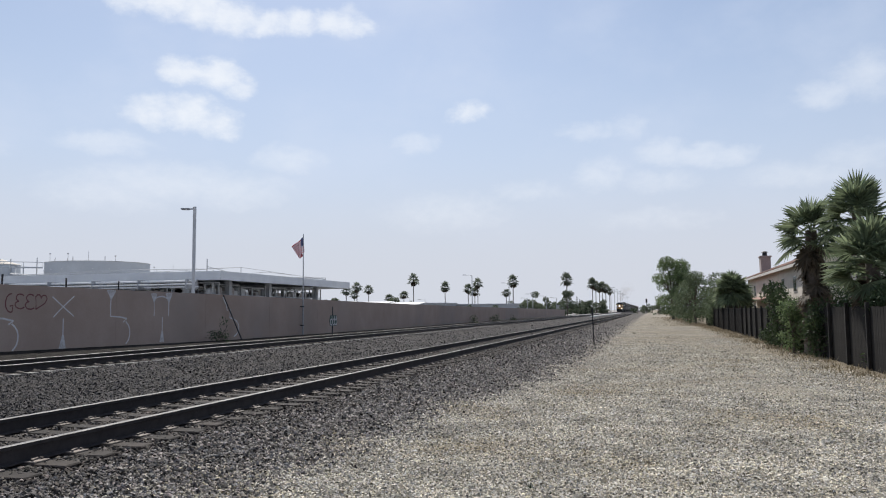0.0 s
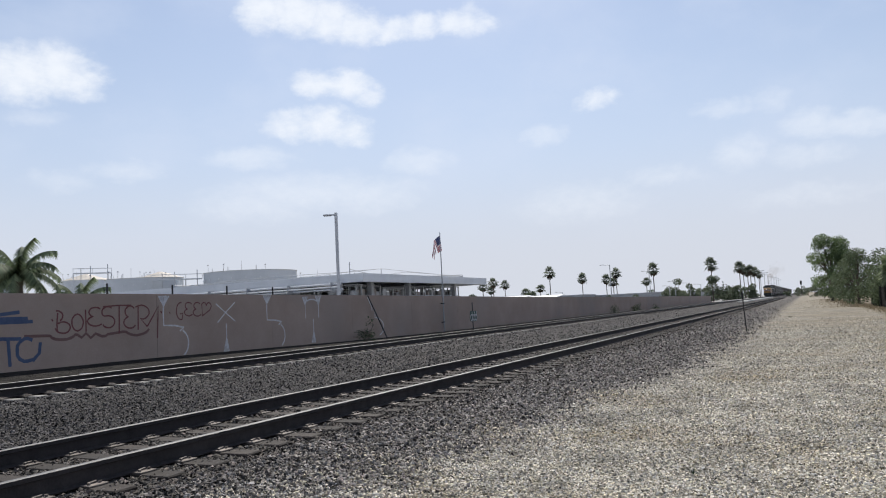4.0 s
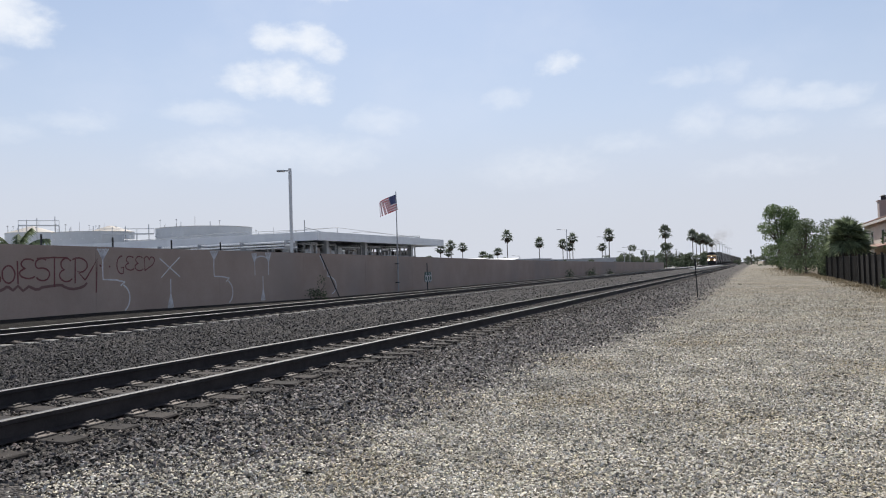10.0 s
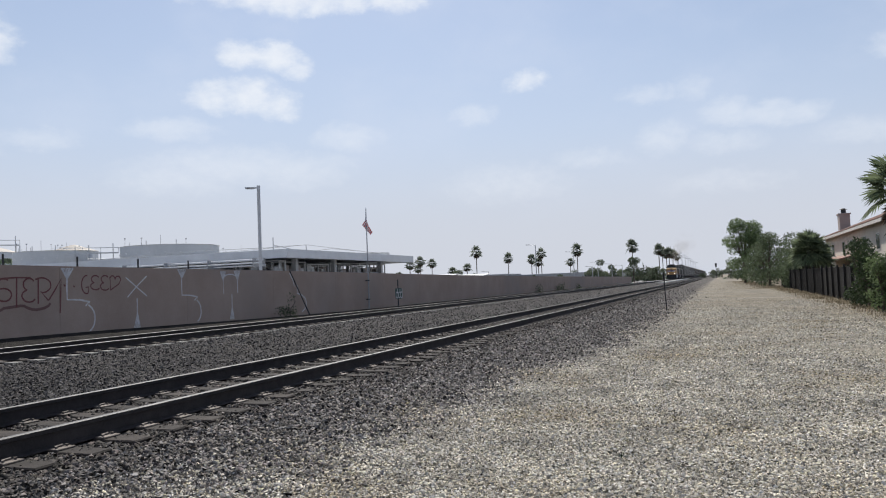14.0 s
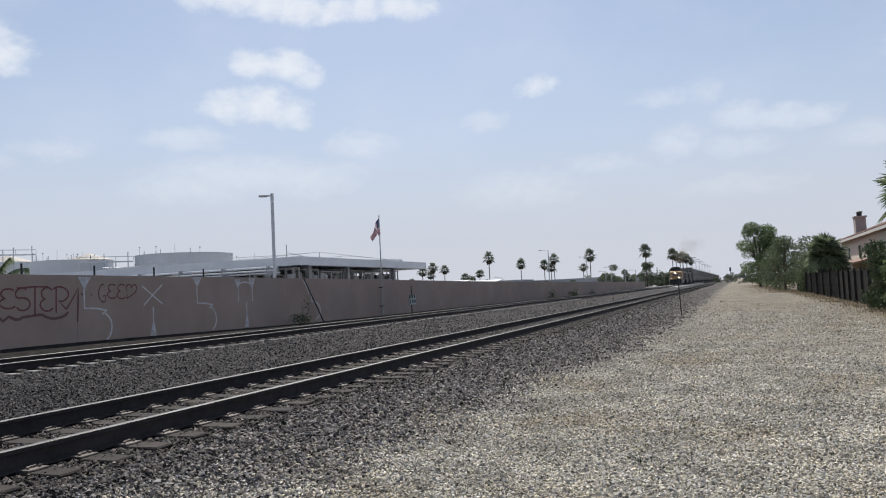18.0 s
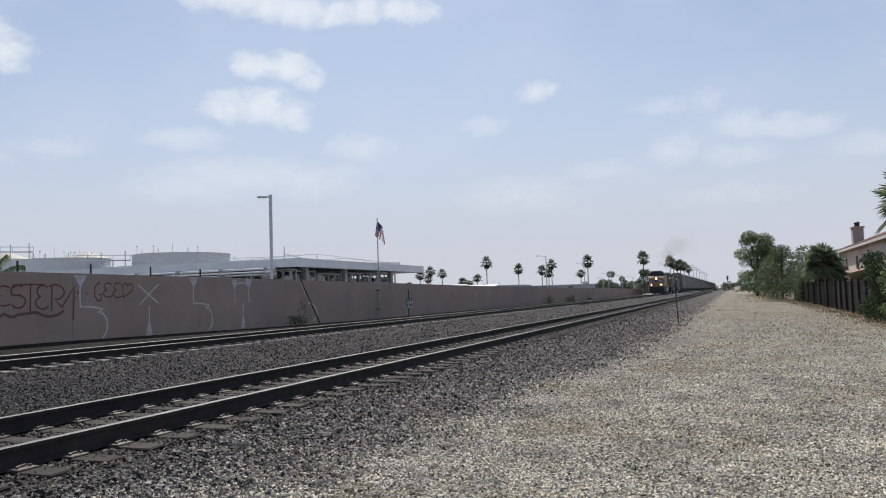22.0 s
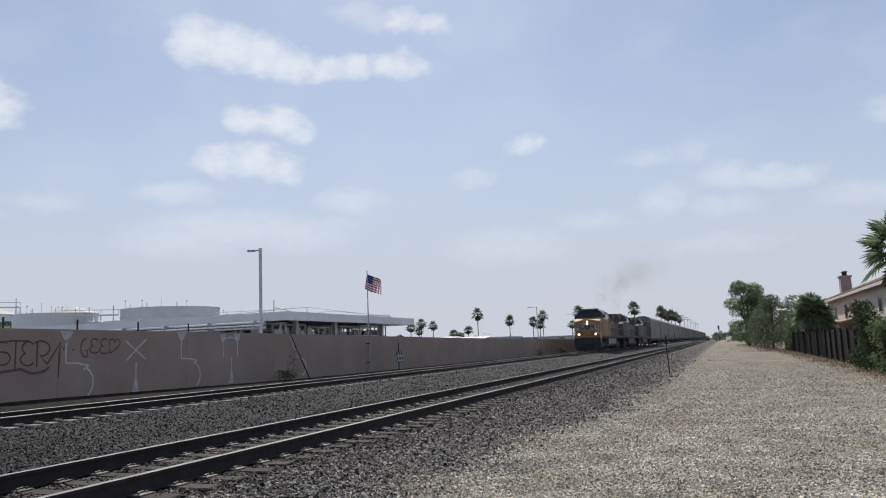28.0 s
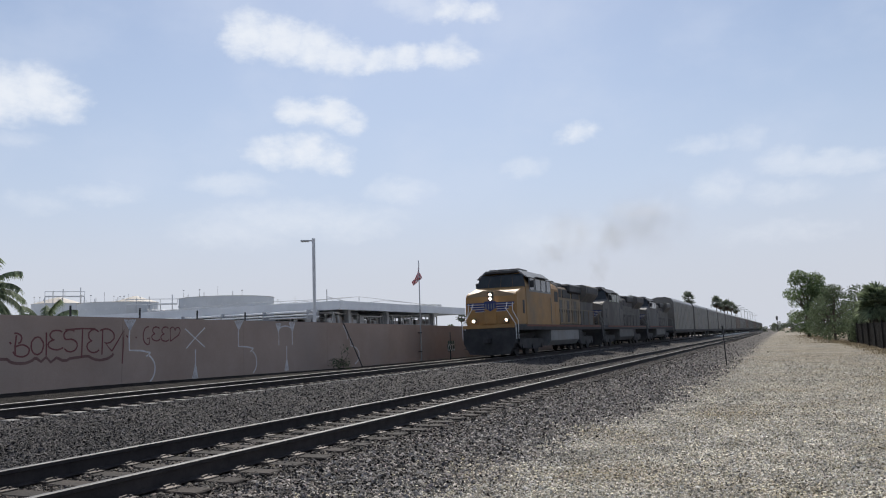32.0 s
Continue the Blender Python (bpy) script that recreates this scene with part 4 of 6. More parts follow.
def rack_car(panel):
    """An enclosed car carrier: tall ribbed steel sides, low arched roof, end doors, two bogies."""
    ca = thing("autorack_car", "tall enclosed grey steel car carrier wagon", "freight wagon", None, "freight train")
    part("underframe", box(bmesh.new(), -1.4, 0.6, 0.85, 1.4, 26.4, 1.2, 0.02), M_UNDER, ca)
    bm = bmesh.new()
    prism(bm, [(-1.56, 1.1), (1.56, 1.1), (1.56, 5.1), (1.3, 5.5), (0.6, 5.72), (-0.6, 5.72), (-1.3, 5.5), (-1.56, 5.1)], "y", 0.9, 26.1)
    part("body", bm, panel, ca, "ribbed steel side panels")
    bm = bmesh.new()
    prism(bm, [(-1.575, 5.06), (-1.31, 5.515), (-0.6, 5.735), (0.6, 5.735), (1.31, 5.515), (1.575, 5.06), (1.31, 5.5), (0.6, 5.722), (-0.6, 5.722), (-1.31, 5.5)], "y", 0.85, 26.15)
    part("roof", bm, M_RACKROOF, ca, "pale arched roof")
    for s in (-1, 1):
        for i in range(15):
            y = 0.95 + i * 1.78
            part("rib", box(bmesh.new(), s * 1.56, y, 1.1, s * 1.585, y + 0.08, 5.1), panel, ca)
        part("side_sill", box(bmesh.new(), s * 1.56, 0.9, 1.1, s * 1.63, 26.1, 1.32), M_UNDER, ca)
    for y in (0.86, 26.14):
        part("end_door", box(bmesh.new(), -1.3, y - 0.03, 1.25, 1.3, y + 0.03, 5.2, 0.01), panel, ca)
    for yc in (3.2, 23.8):
        truck(ca, yc, 2, 1.75, 0.45)
    part("coupler", box(bmesh.new(), -0.12, -0.1, 0.75, 0.12, 0.9, 1.0), M_UNDER, ca)
    return ca


TRAIN = [(locomotive("dusty yellow diesel locomotive with lit headlamps", M_YELLOW, True, None), 0.0),
         (locomotive("soot-darkened yellow brown trailing diesel locomotive", M_SOOT, False, None), 22.0),
         (locomotive("grimy dark grey trailing diesel locomotive", M_GRIME, False, None), 44.0)]


def make_cars():
    grey = rack_car(M_RACK)
    brown = rack_car(M_RACKB)
    tagged(brown, "tall enclosed weathered brown car carrier wagon")
    TRAIN.append((grey, 66.6))
    for i in range(1, 22):
        y = 66.6 + i * 27.2
        if i == 6:
            TRAIN.append((brown, y))
        else:
            TRAIN.append((copy_thing(brown if i in (9, 13, 14, 18) else grey, pose(0, 0, 0)), y))


make_cars()


# ---- on the wall ----
M_REDF = surface("faded_red_paint", (0.155, 0.085, 0.078), (0.205, 0.12, 0.108), 2, 0.8, 0, 0.05, 30)


def stroke(name, paths, w, mat, label, layer=0):
    bm = bmesh.new()
    for k, p in enumerate(paths):
        ribbon(bm, p, w, lambda y, z: (WALL_X + bend(y) + 0.004 + 0.002 * layer + 0.0007 * k, y, z))
    return tagged(part(name, bm, mat), label, "graffiti")


def jitter(pts, rng, a=0.012):
    return [(y + rng.uniform(-a, a), z + rng.uniform(-a, a)) for y, z in pts]


def smear(y, z0, z1, w0, w1, n=7):
    """Bristly strokes that fan out from a line."""
    out = []
    for i in range(n):
        k = i / (n - 1) - 0.5
        pair = [(y + w0 * k, z0), (y + w1 * k, z1)]
        out += pair if i % 2 else pair[::-1]
    return [out]


def drip_l(y):
    paths = [[(y, 1.85), (y - 0.02, 1.5), (y, 1.09), (y + 0.5, 1.06), (y + 0.9, 0.99)], [(y + 0.74, 0.88), (y + 0.9, 0.99), (y + 0.86, 0.86)] + arc(y + 0.72, 0.44, 0.40, 0.46, 68, -62, 10)]
    return paths + smear(y, 1.78, 2.08, 0.05, 0.45, 8)


def graffiti():
    rng = random.Random(4)
    for y, lab in ((19.1, "white painted hooked stroke on the wall"), (24.6, "white painted hooked stroke beside an arch")):
        stroke("white_stroke", [jitter(p, rng, 0.008) for p in drip_l(y)], 0.058, M_CHALK, lab)
    stroke("white_cross", [[(21.66, 1.78), (22.15, 1.45), (22.66, 1.12)], [(22.66, 1.82), (22.15, 1.45), (21.72, 1.10)]], 0.045, M_CHALK, "thin white painted cross on the wall")
    for y in (22.18, 27.78):
        stroke("white_spike", [[(y, 1.02), (y, 0.5), (y - 0.02, 0.42), (y - 0.15, 0.02), (y - 0.1, 0.0), (y - 0.01, 0.4), (y - 0.05, 0.0), (y, 0.0), (y + 0.01, 0.42), (y + 0.06, 0.0), (y + 0.12, 0.02), (y + 0.02, 0.44)]], 0.055, M_CHALK, "white painted spike rising from the wall foot")
    stroke("white_arch", [[(27.22, 1.1), (27.2, 1.72)] + arc(27.7, 1.68, 0.5, 0.22, 180, 0, 10) + [(28.2, 1.1)]] + smear(27.2, 1.68, 2.0, 0.05, 0.34, 6) + smear(28.2, 1.68, 2.04, 0.05, 0.42, 7), 0.055, M_CHALK, "white painted arch with frayed shoulders")
    stroke("white_hook", [[(32.45, 1.95), (32.75, 1.58), (32.85, 1.3)], [(33.12, 1.35), (33.1, 0.95)] + arc(33.1, 0.45, 0.85, 0.48, 80, -60, 9)], 0.06, M_CHALK, "white painted hook beside a leaning pole")
    # red tag: tall rounded capitals on one line, a long final stroke, and a looping flourish under them
    def epsilon(y, z, w, h):
        return arc(y + w * 0.55, z + h * 0.74, w * 0.5, h * 0.25, 40, 250, 9) + arc(y + w * 0.55, z + h * 0.26, w * 0.62, h * 0.26, 110, 320, 9)
    red = [[(15.03, 1.60), (15.0, 1.3), (15.02, 1.08)], arc(15.02, 1.52, 0.18, 0.15, 100, -60, 8), arc(15.2, 1.18, 0.25, 0.17, 130, -170, 12),
           arc(15.7, 1.31, 0.2, 0.25, 0, 360, 16), [(15.98, 1.68), (16.0, 1.03)], epsilon(16.08, 1.18, 0.46, 0.58),
           arc(16.8, 1.6, 0.22, 0.17, 50, 230, 9) + arc(16.82, 1.29, 0.24, 0.19, 90, -150, 10), [(16.64, 1.77), (17.2, 1.80), (17.7, 1.79)], [(17.24, 1.79), (17.22, 0.92)],
           epsilon(17.44, 1.06, 0.42, 0.72), [(18.0, 1.74), (17.98, 1.0)], arc(18.12, 1.56, 0.34, 0.23, 130, -80, 10) + [(18.08, 1.36), (18.36, 1.09)],
           [(18.38, 1.10), (18.62, 1.42), (18.86, 1.76), (18.83, 1.3), (18.80, 0.68)], [(14.83, 1.42), (14.86, 1.38)], [(18.96, 1.56), (19.0, 1.52)]]
    flourish = [(14.0, 0.98), (14.56, 0.97)] + arc(15.2, 1.02, 0.45, 0.2, 200, 340, 8) + [(15.7, 0.94), (15.83, 0.85), (16.0, 0.97), (16.16, 0.82), (16.34, 0.95)] + arc(16.62, 0.97, 0.2, 0.12, 210, 330, 6) + [(17.36, 0.96)] + arc(17.95, 1.02, 0.48, 0.2, 200, 350, 9)
    stroke("red_tag", [jitter(p, rng, 0.006) for p in red], 0.05, M_REDP, "dark red spray-painted tag of tall rounded capitals")
    stroke("red_flourish", [jitter(flourish, rng, 0.006)], 0.085, M_REDF, "broad faded red flourish under the tag", 1)
    small = [arc(19.88, 1.56, 0.2, 0.3, 80, 290, 10) + [(19.98, 1.48), (19.86, 1.46)], epsilon(20.08, 1.38, 0.34, 0.48), epsilon(20.5, 1.36, 0.34, 0.5),
             [(20.93, 1.36), (20.9, 1.8)] + arc(21.02, 1.72, 0.12, 0.13, 170, 0, 6) + arc(21.27, 1.7, 0.13, 0.14, 170, 0, 6) + [(21.3, 1.56), (20.95, 1.37)], [(19.35, 1.52), (19.38, 1.50)]]
    stroke("small_red_tag", [jitter(p, rng, 0.005) for p in small], 0.045, M_REDP, "small dark red spray-painted tag ending in a heart")
    y = 13.3
    blue = [[(y, 1.62), (y + 0.5, 1.66)], [(y - 0.3, 1.5), (y + 0.75, 1.48)], [(y - 0.2, 1.38), (y + 0.9, 1.4)], [(y - 0.3, 0.95), (y + 0.55, 0.92)], [(y + 0.2, 0.92), (y + 0.25, 0.2)], arc(y + 0.75, 0.6, 0.3, 0.32, 60, 300, 10), [(y + 1.15, 0.75), (y + 1.12, 0.5), (y + 0.95, 0.3)]]
    stroke("blue_tag", [jitter(p, rng) for p in blue], 0.10, M_BLUEP, "blue spray-painted scribble on the wall")


graffiti()


def wall_hardware():
    for y in (16.86, 19.6, 22.35, 25.1):
        b, t = wall_at(y)
        tagged(part("fence_stub", rod(bmesh.new(), (WALL_X - 0.1, y, t - 0.02), (WALL_X - 0.1, y, t + 0.33), 0.03, 0.03, 8), M_DARK), "short dark steel stub on the wall top", "post", "stubs along the wall")
    bm = rod(bmesh.new(), (WALL_X + 0.35, 33.7, -0.25), (WALL_X + 0.06, 32.35, 2.05), 0.03, 0.025, 8)
    tagged(part("leaning_pole", bm, M_DARK), "thin dark pole leaning on the brown wall", "pole")
    for i, (x, y, yaw) in enumerate(((-17.5, 15.2, 35), (-17.2, 16.0, 70), (-17.8, 14.6, 10))):
        tagged(part("loose_pipe", rod(bmesh.new(), (-0.4, 0, 0.03), (0.4, 0, 0.05), 0.03, 0.03, 8), M_WHITE), "short white plastic pipe lying by the wall", "pipe", "loose pipes").matrix_basis = pose(x, y, ground_z(x), 0, 0, yaw)
    # pipe flagpole strapped to the wall
    y = 40.8
    fp = thing("flagpole", "slim steel flagpole strapped to the boundary wall", "flagpole", pose(WALL_X + 0.16, y, 0))
    part("pole", rod(bmesh.new(), (0, 0, -0.45), (0, 0, 5.72), 0.045, 0.025, 10), M_GALV, fp)
    part("finial", rod(bmesh.new(), (0, 0, 5.72), (0, 0, 5.82), 0.04, 0.01, 8), M_GALV, fp)
    for z in (0.4, 1.5):
        part("bracket", box(bmesh.new(), -0.16, -0.06, z, 0.05, 0.06, z + 0.05), M_DARK, fp)
    # trackside marker
    sg = thing("trackside_sign", "dark trackside sign scrawled with white paint", "sign", pose(-17.3, 40.4, -0.22, 0, 0, 0))
    part("post", rod(bmesh.new(), (0, 0, 0), (0, 0.03, 1.72), 0.035, 0.03, 8), M_DARK, sg)
    bm = bmesh.new()
    prism(bm, [(-0.42, 0.62), (0.42, 0.62), (0.55, 0.9), (0.42, 1.22), (-0.42, 1.22), (-0.5, 0.9)], "x", 0.035, 0.06)
    part("plate", bm, M_SIGN, sg, "dark green plate")
    bm = bmesh.new()
    at = lambda u, v: (0.066, u, v)
    for cy in (-0.3, 0.04, 0.34):
        ribbon(bm, arc(cy, 0.84, 0.15, 0.17, 30, 390, 10) + [(cy + 0.1, 1.17)], 0.065, at)
    part("scrawl", bm, M_CHALK, sg, "white scrawl")


M_SIGN = surface("dark_green_plate", (0.03, 0.06, 0.05), (0.06, 0.1, 0.08), 4, 0.6, 0, 0.05, 20)
wall_hardware()

# ---- flag ----
M_STRIPE_W = surface("white_flag_cloth", (0.74, 0.72, 0.72), (0.86, 0.84, 0.84), 8, 0.9, 0, 0.05, 80)
M_STRIPE_R = surface("red_flag_cloth", (0.52, 0.09, 0.11), (0.64, 0.15, 0.17), 8, 0.9, 0, 0.05, 80)
M_CANTON = surface("blue_flag_cloth", (0.06, 0.07, 0.15), (0.10, 0.11, 0.22), 8, 0.9, 0, 0.05, 80)
FLAG_L, FLAG_H, FLAG_N = 1.5, 0.92, 8
flag = thing("flag", "red and white striped flag with a blue canton, flying", "flag", pose(WALL_X + 0.16, 40.8, 5.62))
FLAG_PANELS = []


def make_flag():
    w = FLAG_L / FLAG_N
    for i in range(FLAG_N):
        bm = bmesh.new()
        for k in range(13):
            z1, z0 = -FLAG_H * k / 13, -FLAG_H * (k + 1) / 13
            mid = i < 3 and k < 7
            f = bm.faces.new([bm.verts.new(p) for p in ((0, 0, z0), (w * 1.03, 0, z0), (w * 1.03, 0, z1), (0, 0, z1))])
            f.material_index = 2 if mid else (1 if k % 2 == 0 else 0)
        bmesh.ops.remove_doubles(bm, verts=bm.verts, dist=1e-5)
        bmesh.ops.solidify(bm, geom=bm.faces[:], thickness=0.006)
        ob = part("cloth_panel", bm, M_STRIPE_W, flag)
        ob.data.materials.append(M_STRIPE_R), ob.data.materials.append(M_CANTON)
        FLAG_PANELS.append(ob)


make_flag()
# how far the flag blows across the view: left -, right +
FLAG_BLOW = [(0, -0.5), (0.6, -0.2), (1.5, -0.3), (2.4, -0.35), (3.5, -0.35), (5.5, -0.4), (6.2, -0.3), (7, -0.7), (7.8, -0.78), (8.2, -0.5), (8.6, -0.88), (9, -0.88), (9.4, -0.4), (9.8, -0.72), (10.2, -0.8), (11, -0.6), (12, -0.25),
             (12.5, -0.45), (13.5, -0.6), (14, -0.2), (14.5, 0.1), (16.5, 0.4), (17.5, 0.25), (18, -0.15), (18.5, 0.4), (19.5, 0.34), (20.5, 0.45), (21, 0.15), (22, 0.3), (22.6, 0.62), (23.4, 0.75), (24.5, 0.62), (26.5, 0.68), (28.4, 0.62), (28.8, -0.2), (29.2, -0.6), (29.7, -0.05), (30.4, 0.25), (30.8, -0.3), (31.2, 0.2), (32, 0.15)]


def wave_flag():
    across = Vector((math.cos(radians(25)), math.sin(radians(25)), 0))
    away = Vector((-math.sin(radians(25)), math.cos(radians(25)), 0))
    w = FLAG_L / FLAG_N
    rows = [[] for _ in FLAG_PANELS]
    for j in range(129):
        t = j * 0.25
        r = float(np.interp(t, [a for a, b in FLAG_BLOW], [b for a, b in FLAG_BLOW]))
        d = across * r + away * math.sqrt(1 - r * r)
        base = math.degrees(math.atan2(d.y, d.x))
        droop = 48 - 42 * abs(r)
        p = Vector((0, 0, 0))
        for i in range(FLAG_N):
            s = (i + 0.5) / FLAG_N
            yaw = base + 34 * (0.25 + s) * math.sin(5.4 * t - 5.5 * s)
            dip = droop * (0.35 + 0.9 * s) + 7 * math.sin(4.1 * t - 4 * s)
            m = pose(0, 0, 0, 0, dip, yaw)
            m.translation = p
            rows[i].append((t, m))
            p = p + m.to_3x3() @ Vector((w, 0, 0))
    for ob, rr in zip(FLAG_PANELS, rows):
        walk(ob, rr)


# ---- yard behind the wall ----
def polar(az, rng):
    """A place by its bearing to the left of the track and its distance."""
    return 0.3 - rng * math.sin(radians(az)), rng * math.cos(radians(az))


def street_lamp():
    x, y = -27.1, 41.4
    la = thing("street_lamp", "tall grey square light pole behind the wall", "street lamp", pose(x, y, -0.45, 0, 0, 25))
    part("pole", prism(bmesh.new(), [(-0.09, -0.09), (0.09, -0.09), (0.09, 0.09), (-0.09, 0.09)], "z", 0.0, 8.3), M_LAMPPOST, la)
    part("base", prism(bmesh.new(), [(-0.3, -0.3), (0.3, -0.3), (0.3, 0.3), (-0.3, 0.3)], "z", 0, 0.7), M_CONC, la)
    part("arm", box(bmesh.new(), -0.5, -0.04, 8.12, 0, 0.04, 8.2), M_GREY, la)
    part("lamp_head", box(bmesh.new(), -0.82, -0.17, 8.1, -0.32, 0.17, 8.2, 0.02), M_GREY, la, "flat grey lamp head")


street_lamp()


def canopy():
    cy = thing("carport_canopy", "long flat grey steel canopy on columns", "canopy", pose(0, 0, -0.5))
    x0, x1, y0, y1, z0, z1 = -86, -37.5, 61.5, 92, 4.72, 5.55
    part("roof_deck", box(bmesh.new(), x0, y0 + 0.02, z1 - 0.4, x1 - 0.12, y1 - 0.02, z1 - 0.15), M_SOFFIT, cy, "grey soffit")
    part("fascia", box(bmesh.new(), x1 - 0.1, y0, z0, x1, y1, z1, 0.01), M_CANOPY, cy, "pale grey fascia")
    part("fascia", box(bmesh.new(), x0, y0 - 0.1, z0, x1, y0, z1, 0.01), M_CANOPY, cy)
    part("fascia", box(bmesh.new(), x0, y1, z0, x1, y1 + 0.1, z1, 0.01), M_CANOPY, cy)
    for y in (66, 74, 86):
        for x in (-39.5, -52, -64, -76):
            part("column", box(bmesh.new(), x - 0.25, y - 0.25, 0, x + 0.25, y + 0.25, z1 - 0.4), M_GREY, cy)
    for y in (62.3, 70, 78, 86):
        part("beam", box(bmesh.new(), x0, y, z1 - 0.75, x1 - 0.3, y + 0.25, z1 - 0.4), M_GREY, cy)
    for i in range(10):
        part("purlin", box(bmesh.new(), -84 + i * 4.8, y0 + 0.2, z1 - 0.62, -83.8 + i * 4.8, y1 - 0.2, z1 - 0.4), M_SOFFIT, cy)
    for k, (dy, dz, r) in enumerate(((1.5, -0.12, 0.1), (1.9, -0.42, 0.075), (1.1, -0.62, 0.075))):
        part("pipe", rod(bmesh.new(), (x0, y0 - dy, z0 + dz), (-39.2, y0 - dy, z0 + dz), r, r, 8), M_WHITE, cy, "pale pipe along the canopy edge")
    for k in range(9):
        part("pipe_hanger", box(bmesh.new(), -40 - k * 5, y0 - 2.0, z0 - 0.8, -39.9 - k * 5, y0 - 0.1, z0 + 0.05), M_GREY, cy)
    # netting poles and sagging lines on top
    rng = random.Random(2)
    tops = [(-40, 63), (-44, 76), (-40, 90), (-54, 70), (-66, 66), (-60, 85)]
    for x, y in tops:
        part("roof_pole", rod(bmesh.new(), (x, y, z1 - 0.2), (x, y, z1 + rng.uniform(0.5, 1.3)), 0.05, 0.04, 6), M_GREY, cy)
    for (ax, ay), (bx, by) in zip(tops, tops[1:]):
        part("roof_line", rod(bmesh.new(), (ax, ay, z1 + 0.55), (bx, by, z1 + 0.35), 0.035, 0.035, 5), M_GREY, cy)
    for (ax, ay, az), (bx, by, bz) in (((-40, 63, 0.35), (-44, 76, 1.25)), ((-44, 76, 1.25), (-40, 90, 0.3)), ((-44, 76, 1.25), (-54, 70, 0.5)), ((-54, 70, 0.5), (-60, 85, 1.1)), ((-40, 63, 0.3), (-54, 70, 0.9)), ((-54, 70, 0.9), (-66, 66, 0.35)), ((-40, 90, 0.4), (-44, 82, 1.0)), ((-44, 82, 1.0), (-60, 85, 0.4))):
        part("net_line", rod(bmesh.new(), (ax, ay, z1 + az), (bx, by, z1 + bz), 0.03, 0.03, 5), M_SHELF, cy)
    part("roof_screen", box(bmesh.new(), -75, 66, z1 - 0.15, -42, 66.15, z1 + 0.3), M_GREY, cy, "low grey roof screen")
    part("roof_screen", box(bmesh.new(), -42, 66, z1 - 0.15, -41.85, 88, z1 + 0.3), M_GREY, cy)
    # racks under it: an outer row along each open side, more behind
    spots = [(-41.5 - 4.9 * i, 63.4, 0) for i in range(9)] + [(-40.2, 66 + 4.9 * i, 90) for i in range(5)]
    spots += [(-43 - (i % 6) * 6.5 + rng.uniform(-1, 1), 68 + (i // 6) * 7 + rng.uniform(-1, 1), rng.choice((0, 90))) for i in range(24)]
    for x, y, yaw in spots:
        rk = thing("storage_rack", "grey crowded steel storage rack under the canopy", "rack", pose(x, y, -0.5, 0, 0, yaw), "racks under the canopy")
        hgt = rng.uniform(4.2, 4.75)
        for px in (-2.2, 0, 2.2):
            for py in (-0.5, 0.5):
                part("upright", box(bmesh.new(), px - 0.06, py - 0.06, 0, px + 0.06, py + 0.06, hgt), M_SHELF, rk)
        for z in (1.9, 2.7, 3.4, hgt - 0.1):
            part("shelf", box(bmesh.new(), -2.3, -0.6, z, 2.3, 0.6, z + 0.08), M_SHELF, rk)
        for k in range(9):
            x, z = rng.uniform(-2.1, 1.5), (2.78, 3.48, 3.48)[k % 3]
            part("crate", box(bmesh.new(), x, -0.45, z, x + rng.uniform(0.4, 0.9), 0.45, z + rng.uniform(0.3, 0.7), 0.02), (M_GREY, M_SHELF, M_CRATE)[k % 3], rk)


M_SOFFIT = surface("grey_soffit", (0.46, 0.47, 0.485), (0.58, 0.59, 0.605), 0.5, 0.7, 0.1, 0.05, 8)
M_SHELF = surface("grey_shelf_steel", (0.32, 0.33, 0.345), (0.52, 0.53, 0.55), 2, 0.6, 0.1, 0.05, 20)
M_CRATE = surface("faded_crate", (0.24, 0.22, 0.21), (0.40, 0.37, 0.35), 3, 0.8, 0, 0.1, 20)
canopy()


